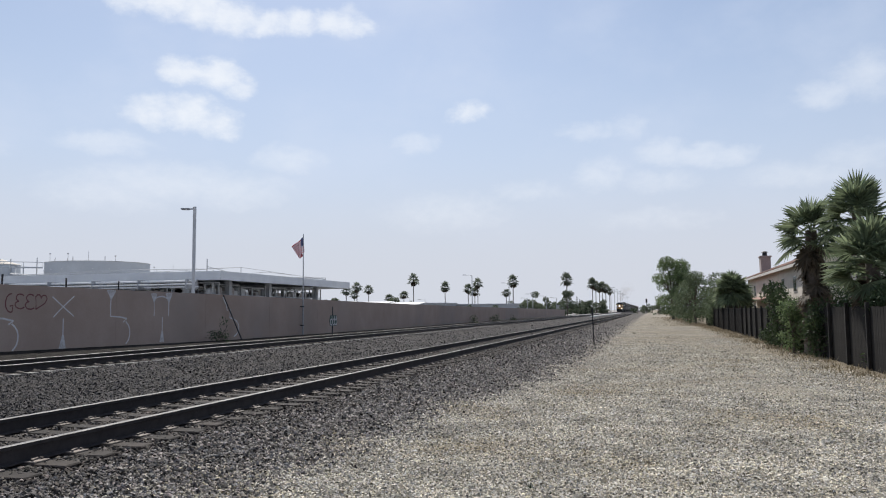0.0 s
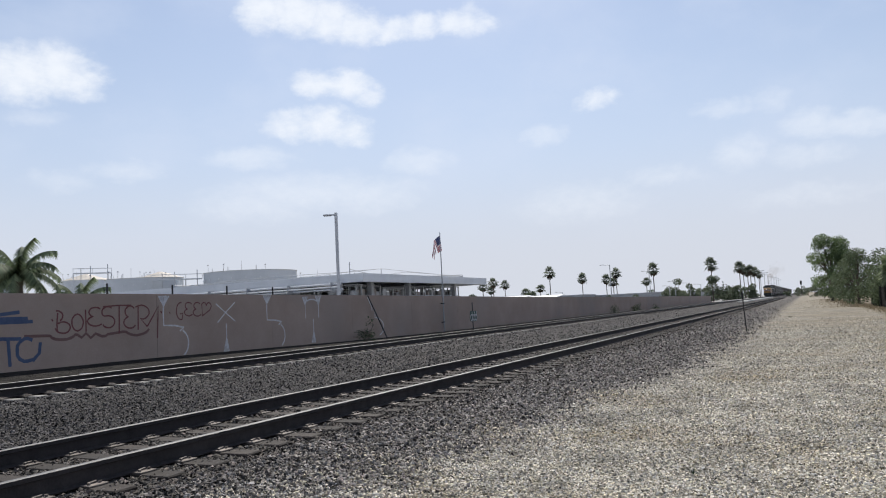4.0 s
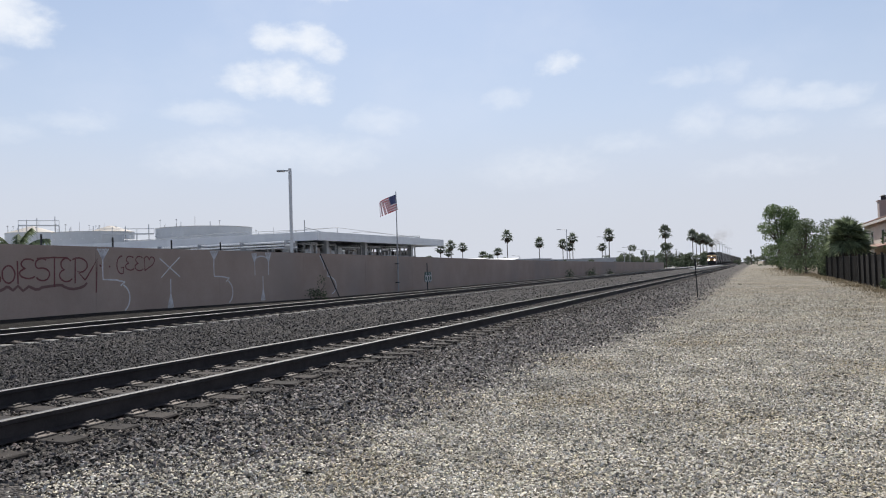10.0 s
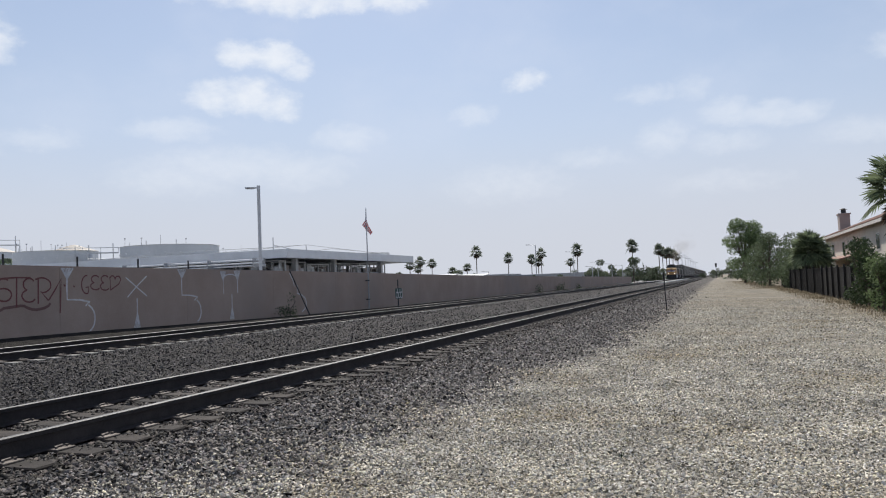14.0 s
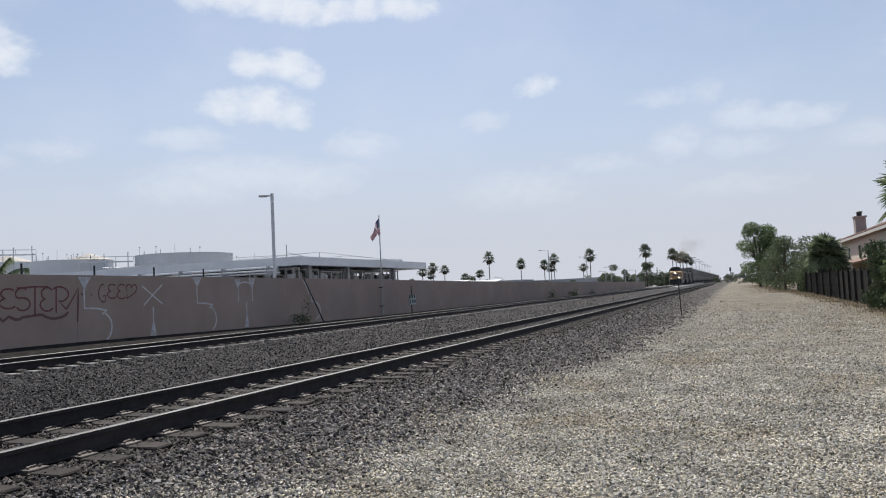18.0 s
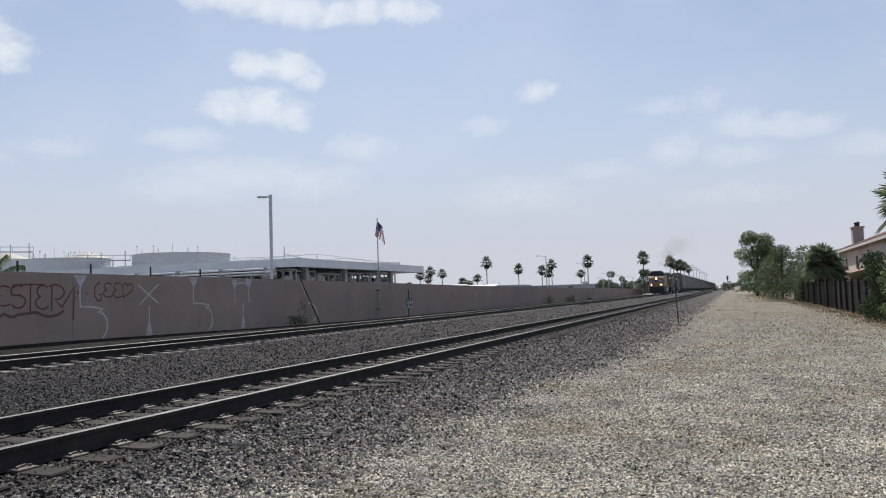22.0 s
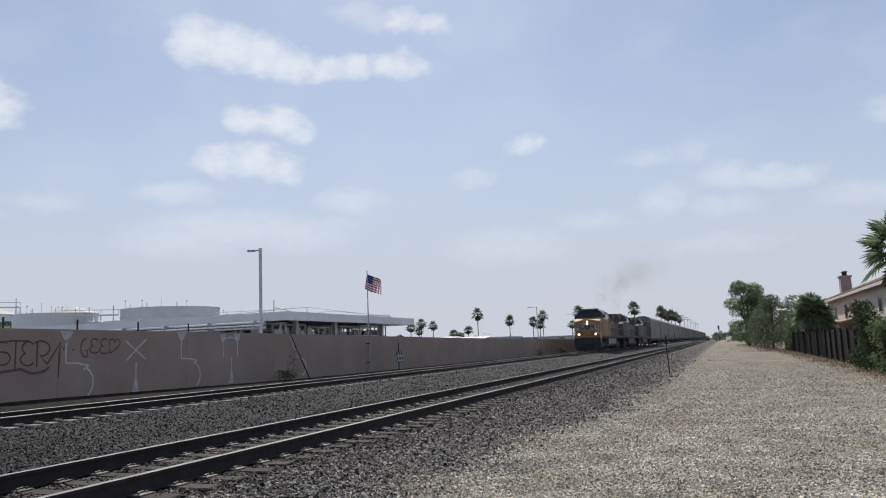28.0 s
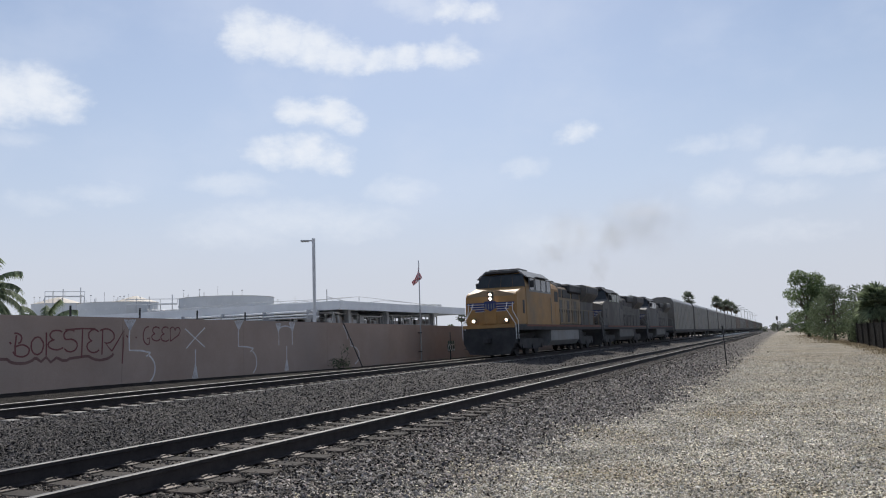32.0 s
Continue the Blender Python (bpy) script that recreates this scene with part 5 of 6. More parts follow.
def tank(az, rng, r, top, dome, label):
    x, y = polar(az, rng)
    tk = thing("storage_tank", label, "storage tank", pose(x, y, -0.5), "tank farm")
    part("shell", rod(bmesh.new(), (0, 0, 0), (0, 0, top), r, r, 64), M_TANK, tk, smooth=False)
    for k in range(5):
        part("seam", rod(bmesh.new(), (0, 0, top * (k + 1) / 6), (0, 0, top * (k + 1) / 6 + 0.12), r + 0.04, r + 0.04, 64), M_TANK, tk)
    part("cone_roof", rod(bmesh.new(), (0, 0, top), (0, 0, top + dome), r + 0.15, 0.6, 64), M_TANKROOF, tk, "beige sunlit cone roof")
    for a in (3.6, 4.5, 5.6):
        part("vent", rod(bmesh.new(), (0.6 * r * math.cos(a), 0.6 * r * math.sin(a), top), (0.6 * r * math.cos(a), 0.6 * r * math.sin(a), top + 1.3), 0.09, 0.09, 6), M_TANK, tk)
    # masts on the roof
    for k, a in enumerate((3.45, 3.9, 4.35, 4.75, 5.2, 5.75)):
        mx, my, hh = 0.9 * r * math.cos(a), 0.9 * r * math.sin(a), (1.2, 1.9, 0.9, 1.5, 2.2, 1.1)[k]
        mast = part("mast", rod(bmesh.new(), (mx, my, top), (mx, my, top + hh), 0.04, 0.035, 6), M_SHELF, tk)
        if k % 2:
            part("mast_head", box(bmesh.new(), mx - 0.16, my - 0.1, top + hh, mx + 0.16, my + 0.1, top + hh + 0.22), M_SHELF, mast)
    for k in range(8):
        a = 3.5 + 0.3 * k
        part("roof_lamp", box(bmesh.new(), (r + 0.05) * math.cos(a) - 0.12, (r + 0.05) * math.sin(a) - 0.12, top * 0.86, (r + 0.05) * math.cos(a) + 0.12, (r + 0.05) * math.sin(a) + 0.12, top * 0.86 + 0.22), M_WHITE, tk)


tank(39.8, 190, 11.0, 13.2, 0.5, "wide pale grey storage tank with a flat roof")
tank(47.2, 196, 8.4, 12.7, 0.5, "pale grey storage tank with a ring of stains")
tank(50.8, 235, 6.6, 14.9, 1.9, "white storage tank with a shallow cone roof")
tank(46.0, 240, 6.4, 15.4, 1.9, "white storage tank with a shallow cone roof")
tank(57.5, 200, 9.0, 12.0, 1.5, "white storage tank with a shallow cone roof")

tank(34.6, 215, 12.0, 11.9, 0.6, "wide pale grey storage tank with a low flat roof")


def catwalk(az0, az1, rng, z, label):
    """A railed steel walkway carried on posts between the tanks."""
    (x0, y0), (x1, y1) = polar(az0, rng), polar(az1, rng)
    run = math.hypot(x1 - x0, y1 - y0)
    cw = thing("catwalk", label, "walkway", pose(x0, y0, -0.5, 0, 0, math.degrees(math.atan2(y1 - y0, x1 - x0))), "tank walkways")
    part("deck", box(bmesh.new(), 0, -0.5, z - 0.25, run, 0.5, z), M_TANK, cw)
    for s in (-0.5, 0.5):
        part("guard_rail", box(bmesh.new(), 0, s - 0.04, z + 1.0, run, s + 0.04, z + 1.08), M_TANK, cw)
    n = max(2, int(run / 3.2))
    for i in range(n + 1):
        x = run * i / n
        part("baluster", box(bmesh.new(), x - 0.05, -0.55, z, x + 0.05, -0.45, z + 1.05), M_TANK, cw)
        if i % 2 == 0:
            part("leg", box(bmesh.new(), x - 0.12, -0.12, 0, x + 0.12, 0.12, z - 0.25), M_TANK, cw)
    for k, px in enumerate((0.2, 0.45, 0.9)):
        part("stack", rod(bmesh.new(), (run * px, 0.8, 0), (run * px, 0.8, z + 1.3 + 0.4 * k), 0.08, 0.1, 8), M_SHELF, cw)


catwalk(51.6, 49.2, 205, 15.2, "pale steel walkway between the white tanks")
catwalk(46.6, 43.2, 186, 12.0, "pale pipe bridge beside the wide tank")
catwalk(38.5, 31.5, 180, 9.5, "long pale pipe bridge behind the canopy")


# ---- plants ----
def fan_leaf(bm, base, direction, length, blades, rng, droop, wide=1.0, mat=0):
    """A fan palm leaf: a stalk and a fan of narrow folded blades with drooping tips."""
    d = direction.normalized()
    side = d.cross(Vector((0, 0, 1)))
    side = side.normalized() if side.length > 0.05 else Vector((1, 0, 0))
    up = side.cross(d)
    lean = radians(rng.uniform(-30, 30))
    side = (side * math.cos(lean) + up * math.sin(lean)).normalized()
    up = side.cross(d)
    hub = base + d * length * 0.45 - Vector((0, 0, droop * length * 0.10))
    w = 0.02 * length + 0.008
    v = [bm.verts.new(p) for p in (base - side * w, base + side * w, hub + side * w * 0.6, hub - side * w * 0.6)]
    bm.faces.new(v).material_index = mat
    tilt = radians(rng.uniform(-15, 38))
    d, up = d * math.cos(tilt) - up * math.sin(tilt), up * math.cos(tilt) + d * math.sin(tilt)
    spread = 205.0 / (blades - 1)
    for i in range(blades):
        a = radians(-102.5 + spread * i + rng.uniform(-2, 2))
        bd = (d * math.cos(a) + side * math.sin(a)).normalized()
        L = length * 0.62 * (0.74 + 0.26 * math.cos(a)) * rng.uniform(0.88, 1.08)
        fold = up * L * 0.05 * (1 if i % 2 else -1)
        reach = 0.62
        bw = L * reach * radians(spread) * 0.5 * wide
        n = bd.cross(up).normalized()
        m1 = hub + bd * L * reach + up * L * 0.04 + fold * 0.6 - Vector((0, 0, droop * L * 0.14))
        tip = hub + bd * L - Vector((0, 0, droop * L * rng.uniform(0.12, 0.4)))
        f1 = [bm.verts.new(p) for p in (hub - n * bw * 0.12, hub + n * bw * 0.12, m1 + n * bw - fold, m1 - n * bw)]
        bm.faces.new(f1).material_index = mat
        bm.faces.new((f1[3], f1[2], bm.verts.new(tip))).material_index = mat


def fan_palm(name, label, m, height, crown, trunk_r, leaves, blades, seed, skirt=0.5, group="", wide=1.0, leaf=None):
    rng = random.Random(seed)
    pm = thing(name, label, "palm tree", m, group)
    bm = bmesh.new()
    steps = max(5, int(height / 0.8))
    lean = Vector((rng.uniform(-0.03, 0.03), rng.uniform(-0.03, 0.03), 1))
    for i in range(steps):
        a, b = i / steps, (i + 1) / steps
        r = trunk_r * (1.25 - 0.45 * min(1, a * 3))
        rod(bm, lean * height * a, lean * height * b, r * 1.04, r * 0.96, 9)
    part("trunk", bm, M_BARK, pm)
    top = lean * height
    bm = bmesh.new()
    for i in range(leaves):
        k = (i + 0.5) / leaves
        a = i * 2.39996 + rng.uniform(-0.2, 0.2)
        el = radians(84 - 108 * k + rng.uniform(-10, 10))
        d = Vector((math.cos(a) * math.cos(el), math.sin(a) * math.cos(el), math.sin(el)))
        fan_leaf(bm, top + Vector((0, 0, -0.25 * k * crown)), d, crown * rng.uniform(0.85, 1.1), blades, rng, 0.25 + 0.5 * k, wide)
    part("crown", bm, leaf or M_PALMLEAF, pm)
    if skirt:
        bm = bmesh.new()
        for i in range(int(leaves * (2.4 if skirt > 1 else 0.9))):
            a = rng.uniform(0, 6.283)
            zz = rng.uniform(0.1, skirt) * height * 0.5
            flare = rng.uniform(0.3, 0.75)
            d = Vector((math.cos(a) * flare, math.sin(a) * flare, -1))
            fan_leaf(bm, top - Vector((0, 0, zz)), d, crown * rng.uniform(0.6, 0.85), max(5, blades // 2), rng, 0.3)
        part("dead_skirt", bm, M_DRYLEAF, pm, "skirt of dead brown fronds")
    return pm


def feather_palm(m, height, crown, seed, label):
    rng = random.Random(seed)
    pm = thing("feather_palm", label, "palm tree", m)
    bm = bmesh.new()
    for i in range(10):
        rod(bm, (0, 0, height * i / 10), (0, 0, height * (i + 1) / 10), 0.2, 0.18, 9)
    part("trunk", bm, M_BARK, pm)
    bm = bmesh.new()
    for i in range(26):
        a, k = i * 2.4, i / 26
        el = radians(75 - 85 * k)
        p = Vector((0, 0, height))
        d = Vector((math.cos(a) * math.cos(el), math.sin(a) * math.cos(el), math.sin(el)))
        for s in range(14):
            q = p + d * crown / 14
            side = d.cross(Vector((0, 0, 1))).normalized()
            for sg in (-1, 1):
                for h in (0, 0.25, 0.5, 0.75):
                    b = p + (q - p) * h
                    tip = b + side * sg * crown * 0.16 + d * 0.12 - Vector((0, 0, crown * rng.uniform(0.12, 0.22)))
                    bm.faces.new([bm.verts.new(v) for v in (b, b + d * 0.075, tip)])
            p = q
            d = (d - Vector((0, 0, 0.115 + 0.02 * k))).normalized()
    part("crown", bm, M_PALMLEAF, pm)
    return pm


def leaf_cloud(centres, per, size, seed, squash=0.8):
    """Many small leaves scattered through uneven clumps; verts and quads."""
    rng = np.random.default_rng(seed)
    vs = []
    for c, r in centres:
        n = int(per * r * r)
        u = rng.normal(size=(n, 3))
        u /= np.linalg.norm(u, axis=1, keepdims=True)
        p = np.array(c) + u * (r * rng.uniform(0.55, 1.08, (n, 1))) * np.array([1, 1, squash])
        a = rng.normal(size=(n, 3))
        a /= np.linalg.norm(a, axis=1, keepdims=True)
        b = np.cross(a, rng.normal(size=(n, 3)))
        b /= np.linalg.norm(b, axis=1, keepdims=True)
        s = size * rng.uniform(0.6, 1.3, (n, 1))
        vs.append(np.stack([p - a * s, p + b * s * 0.45, p + a * s, p - b * s * 0.45], 1))
    v = np.concatenate(vs).reshape(-1, 3)
    return v, np.arange(len(v)).reshape(-1, 4)


def tree(name, label, m, height, trunk_r, clumps, per, leaf, mat, seed, category="tree", group=""):
    """Trunk, limbs that reach the clumps, and a crown of many leaves."""
    t = thing(name, label, category, m, group)
    rng = random.Random(seed)
    bm = bmesh.new()
    fork = Vector((0, 0, height * 0.38))
    rod(bm, (0, 0, -0.1), fork, trunk_r, trunk_r * 0.7, 9)
    for c, r in clumps:
        c = Vector(c)
        mid = fork.lerp(c, 0.55) + Vector((rng.uniform(-0.2, 0.2), rng.uniform(-0.2, 0.2), 0.1))
        rod(bm, fork, mid, trunk_r * 0.5, trunk_r * 0.3, 6)
        rod(bm, mid, c, trunk_r * 0.3, trunk_r * 0.1, 6)
    part("trunk", bm, M_BARK, t)
    v, f = leaf_cloud(clumps, per, leaf, seed)
    cr = mesh_object("crown", v, f, mat)
    cr.parent = t
    return t


def crown_clumps(seed, n, w, z0, z1, rmin, rmax, d=None):
    rng = random.Random(seed)
    out = []
    for i in range(n):
        k = rng.uniform(0, 1)
        z = z0 + (z1 - z0) * k
        taper = math.sin(math.pi * (0.18 + 0.72 * k))
        a = rng.uniform(0, 6.283)
        q = math.sqrt(rng.uniform(0, 1)) * taper
        r = rng.uniform(rmin, rmax)
        out.append(((w * q * math.cos(a), (d or w) * q * math.sin(a), z - r * 0.3), r))
    return out


# service road side, behind and along the fence
fan_palm("fan_palm", "tall green fan palm behind the fence", pose(7.56, 29.3, -0.6), 5.1, 1.45, 0.2, 38, 32, 1, 0.35, "palms by the fence")
fan_palm("fan_palm", "green fan palm with a shaggy dead brown skirt before the fence", pose(6.15, 31.0, -0.6), 4.7, 1.36, 0.26, 32, 30, 2, 1.5, "palms by the fence")
fan_palm("fan_palm", "bushy fan palm with drooping fronds over the fence", pose(6.95, 25.6, -0.6), 3.2, 1.55, 0.24, 42, 32, 3, 0.4, "palms by the fence")
fan_palm("fan_palm", "dense rounded fan palm behind the fence", pose(7.2, 70, -0.6), 3.5, 1.75, 0.3, 84, 20, 4, 0.9, "palms by the fence")
fan_palm("fan_palm", "low fan palm crowding the fence", pose(7.9, 72, -0.6), 2.6, 1.6, 0.3, 60, 18, 9, 0.5, "palms by the fence")
tree("shade_tree", "bright green leafy tree at the end of the service road", pose(4.0, 140, -0.6), 10.5, 0.28, crown_clumps(3, 34, 3.3, 1.6, 11.0, 0.9, 1.7), 260, 0.15, M_LEAF, 3)
for i, (x, y, h, w) in enumerate(((5.4, 118, 5.6, 2.2), (5.3, 106, 5.8, 2.3), (5.4, 96, 6.0, 2.3), (7.6, 86, 5.4, 2.0), (6.9, 82, 3.4, 1.5))):
    tree("shade_tree", "dense dark green tree overhanging the fence", pose(x, y, -0.6), h, 0.16, crown_clumps(20 + i, 13, w, 0.9, h, 0.8, 1.3), 260, 0.13, M_TREE, 20 + i, group="trees along the fence")
for i, (x, y, h, w, mat) in enumerate(((5.85, 38.2, 2.9, 0.6, M_SHRUB), (5.95, 36.6, 2.8, 0.55, M_SHRUB), (5.75, 32.6, 2.2, 0.42, M_LEAF), (7.3, 33.5, 3.0, 0.7, M_SHRUB), (7.2, 29.0, 2.9, 0.7, M_SHRUB), (6.9, 24.5, 2.5, 0.7, M_SHRUB), (6.1, 33.2, 2.0, 0.35, M_SHRUB), (6.15, 30.0, 2.0, 0.3, M_SHRUB))):
    tree("shrub", "dark leafy shrub crowding the fence" if mat is M_SHRUB else "bright green leafy shrub before the fence", pose(x, y, -0.6), h, 0.06, crown_clumps(40 + i, 13, w, 0.4, h, 0.35, 0.55), 620, 0.07, mat, 40 + i, "shrub", "shrubs along the fence")


def fence():
    fe = thing("fence", "dark weathered timber fence with tall posts", "fence", pose(6.3, 0, -0.6), kind="")
    y, board, post = 19.0, None, None
    rng = random.Random(9)
    n = 0
    while y < 92:
        if n % 16 == 0:
            m = pose(-0.06, y, 0, 0, 0, rng.uniform(-2, 2))
            if post is None:
                post = part("post", box(bmesh.new(), -0.045, -0.04, -0.2, 0.06, 0.04, 1.93, 0.008), M_POST, fe)
                post.matrix_basis = m
            else:
                again(post, m)
        m = pose(0.02, y + 0.075, rng.uniform(-0.03, 0.0), rng.uniform(-0.5, 0.5), 0, 0)
        if board is None:
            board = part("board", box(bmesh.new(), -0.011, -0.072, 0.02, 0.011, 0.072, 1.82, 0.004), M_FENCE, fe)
            board.matrix_basis = m
        else:
            again(board, m)
        n += 1
        y += 0.15 if y < 55 else 0.3
    for z in (0.35, 1.5):
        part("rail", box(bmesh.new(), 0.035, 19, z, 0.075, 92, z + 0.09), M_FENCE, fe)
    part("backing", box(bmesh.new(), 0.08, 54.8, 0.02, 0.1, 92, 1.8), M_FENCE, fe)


fence()


def house():
    ho = thing("house", "two-storey beige stucco house with a red tile roof", "house", pose(12, 0, -0.6))
    y0, y1, w, eave = 64, 101, 11, 5.3
    part("wall", box(bmesh.new(), 0, y0, 0, w, y1, eave), M_STUCCO, ho)
    bm = bmesh.new()
    prism(bm, [(-0.6, eave - 0.12), (w / 2, eave + 2.1), (w + 0.6, eave - 0.12), (w + 0.6, eave + 0.06), (w / 2, eave + 2.32), (-0.6, eave + 0.06)], "y", y0 - 0.5, y1 + 0.5)
    roof = part("roof", bm, M_ROOF, ho, "red clay tile roof")
    prism_bm = prism(bmesh.new(), [(0, eave), (w / 2, eave + 2.1), (w, eave)], "y", y1 - 0.1, y1)
    part("gable", prism_bm, M_STUCCO, ho)
    part("gable", prism(bmesh.new(), [(0, eave), (w / 2, eave + 2.1), (w, eave)], "y", y0, y0 + 0.1), M_STUCCO, ho)
    part("fascia", box(bmesh.new(), -0.66, y0 - 0.5, eave - 0.2, -0.58, y1 + 0.5, eave + 0.05), M_TRIM, ho, "pale fascia board")
    tile = None
    for j in range(38):
        yy = y0 - 0.4 + j
        if tile is None:
            tile = part("tile_strip", rod(bmesh.new(), (-0.6, 0, eave + 0.1), (w / 2, 0, eave + 2.36), 0.09, 0.09, 6), M_ROOF, roof)
            tile.matrix_basis = pose(0, yy, 0)
        else:
            again(tile, pose(0, yy, 0))
    ch = part("chimney", box(bmesh.new(), 0.1, 89.4, 3.2, 1.1, 90.8, 7.55, 0.02), M_CHIM, ho, "pinkish stucco chimney")
    part("chimney_cap", box(bmesh.new(), 0.0, 89.3, 7.4, 1.2, 90.9, 7.55), M_CHIM, ch)
    part("flue", rod(bmesh.new(), (0.6, 90.1, 7.5), (0.6, 90.1, 7.95), 0.25, 0.25, 10), M_DARK, ch)
    part("flue_cap", rod(bmesh.new(), (0.6, 90.1, 7.97), (0.6, 90.1, 8.1), 0.4, 0.15, 10), M_DARK, ch)
    for y, z0, z1 in ((97.5, 3.1, 4.5), (93.5, 3.1, 4.5), (86, 3.1, 4.5), (81, 3.1, 4.5), (74, 3.1, 4.5), (68, 3.1, 4.5), (84, 0.9, 2.2), (75, 0.9, 2.2)):
        wd = part("window", box(bmesh.new(), -0.05, y, z0, 0.02, y + 1.5, z1), M_TRIM, ho, "pale window surround")
        part("pane", box(bmesh.new(), -0.07, y + 0.1, z0 + 0.1, -0.045, y + 0.72, z1 - 0.1), M_GLASS, wd)
        part("pane", box(bmesh.new(), -0.07, y + 0.78, z0 + 0.1, -0.045, y + 1.4, z1 - 0.1), M_GLASS, wd)
    # lean-to roof over the ground floor
    bm = bmesh.new()
    prism(bm, [(-2.6, 2.35), (0.0, 2.95), (0.0, 3.08), (-2.6, 2.48)], "y", 76, 94)
    part("porch_roof", bm, M_ROOF, ho, "red tile porch roof")
    for y in (76.4, 82, 88, 93.6):
        part("porch_post", box(bmesh.new(), -2.4, y - 0.1, 0, -2.2, y + 0.1, 2.4), M_TRIM, ho)


M_CHIM = surface("pink_stucco", (0.30, 0.25, 0.235), (0.39, 0.33, 0.31), 1.5, 0.9, 0, 0.3, 50)
M_TRIM = surface("pale_trim_paint", (0.52, 0.49, 0.45), (0.62, 0.59, 0.54), 2, 0.7, 0, 0.1, 40)
house()


def garden_wall():
    ob = part("garden_wall", box(bmesh.new(), 5.7, 122, -0.6, 5.9, 190, 1.3, 0.01), M_STUCCO)
    tagged(ob, "low beige stucco garden wall beyond the trees", "wall")


garden_wall()


def marker_post():
    mp = thing("marker_post", "thin dark steel marker post leaning in the gravel", "post", pose(-2.3, 36.9, -0.6, 0, -2.0, 0))
    part("stake", box(bmesh.new(), -0.024, -0.02, -0.1, 0.024, 0.02, 1.55, 0.005), M_DARK, mp)
    part("cap", box(bmesh.new(), -0.034, -0.025, 1.5, 0.034, 0.025, 1.86, 0.006), M_DARK, mp)


marker_post()

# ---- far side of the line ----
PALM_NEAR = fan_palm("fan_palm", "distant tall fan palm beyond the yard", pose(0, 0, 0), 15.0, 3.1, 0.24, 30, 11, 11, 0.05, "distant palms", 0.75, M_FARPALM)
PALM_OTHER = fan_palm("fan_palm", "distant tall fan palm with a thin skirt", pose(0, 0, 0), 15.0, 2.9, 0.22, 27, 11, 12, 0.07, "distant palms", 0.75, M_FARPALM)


def far_palms():
    for i, (az, el, rng) in enumerate(((17.57, 2.7, 300), (15.18, 2.1, 330), (13.44, 1.93, 330), (12.71, 2.36, 310), (12.95, 1.7, 325), (10.07, 2.5, 300), (10.6, 1.6, 320), (6.07, 2.6, 290), (4.2, 2.2, 385), (3.95, 2.05, 390), (3.5, 1.95, 388), (3.25, 1.8, 395), (2.98, 1.6, 400), (3.7, 1.85, 402), (22.0, 1.55, 330), (20.95, 1.95, 310), (19.4, 1.3, 340), (22.6, 1.9, 300), (21.8, 2.15, 290), (18.3, 1.5, 330))):
        x, y = polar(az, rng)
        top = 1.7 + rng * math.tan(radians(el)) - 1.3
        src = PALM_NEAR if i % 3 else PALM_OTHER
        m = pose(x, y, -0.5, 0, 0, i * 47)
        ob = src if i in (0, 1) and (src.matrix_basis.translation.length < 1) else copy_thing(src, m)
        ob.matrix_basis = m
        s = top / 15.0
        ob.scale = (max(s, 0.85), max(s, 0.85), s)


far_palms()
feather_palm(pose(-29.6, 20.9, -0.5), 4.0, 1.9, 5, "green feather palm with drooping fronds behind the wall")
feather_palm(pose(-30.0, 24.2, -0.5), 2.6, 1.7, 6, "low feather palm behind the wall")
for i, (az, rng, h, w, mat) in enumerate(((8.3, 235, 7.9, 3.8, M_SHRUB), (7.5, 240, 6.0, 3.0, M_SHRUB), (6.05, 215, 7.0, 3.4, M_SHRUB), (9.3, 250, 4.2, 3.0, M_SHRUB), (11.6, 260, 3.8, 3.0, M_SHRUB), (13.6, 270, 3.6, 3.5, M_LEAF), (16.2, 280, 4.0, 3.6, M_SHRUB), (18.8, 270, 6.5, 4.0, M_SHRUB), (19.8, 275, 4.5, 3.0, M_SHRUB), (21.6, 250, 5.0, 3.5, M_SHRUB), (23.6, 170, 4.5, 2.2, M_LEAF), (24.4, 165, 4.2, 2.2, M_LEAF), (48.6, 60, 3.0, 1.2, M_SHRUB), (50.2, 60, 3.2, 1.2, M_SHRUB), (4.9, 260, 5.2, 2.4, M_SHRUB), (4.4, 275, 5.0, 2.6, M_SHRUB), (3.9, 300, 5.4, 3.0, M_SHRUB), (3.4, 330, 5.6, 3.0, M_SHRUB))):
    x, y = polar(az, rng)
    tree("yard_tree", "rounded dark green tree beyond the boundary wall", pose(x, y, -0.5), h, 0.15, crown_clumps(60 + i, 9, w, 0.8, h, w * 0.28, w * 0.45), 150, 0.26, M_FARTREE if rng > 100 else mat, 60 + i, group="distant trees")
for i, (az, rng, h) in enumerate(((5.35, 225, 5.6), (5.15, 240, 5.0), (4.7, 250, 4.6), (4.5, 262, 4.8))):
    x, y = polar(az, rng)
    cl = [((0, 0, 0.5 + h * k / 8), 0.62 * (1 - 0.75 * (k / 8) ** 2)) for k in range(8)]
    tree("cypress", "narrow dark cypress by the track", pose(x, y, -0.4), h, 0.1, cl, 420, 0.11, M_CYPRESS, 90 + i, group="cypresses")
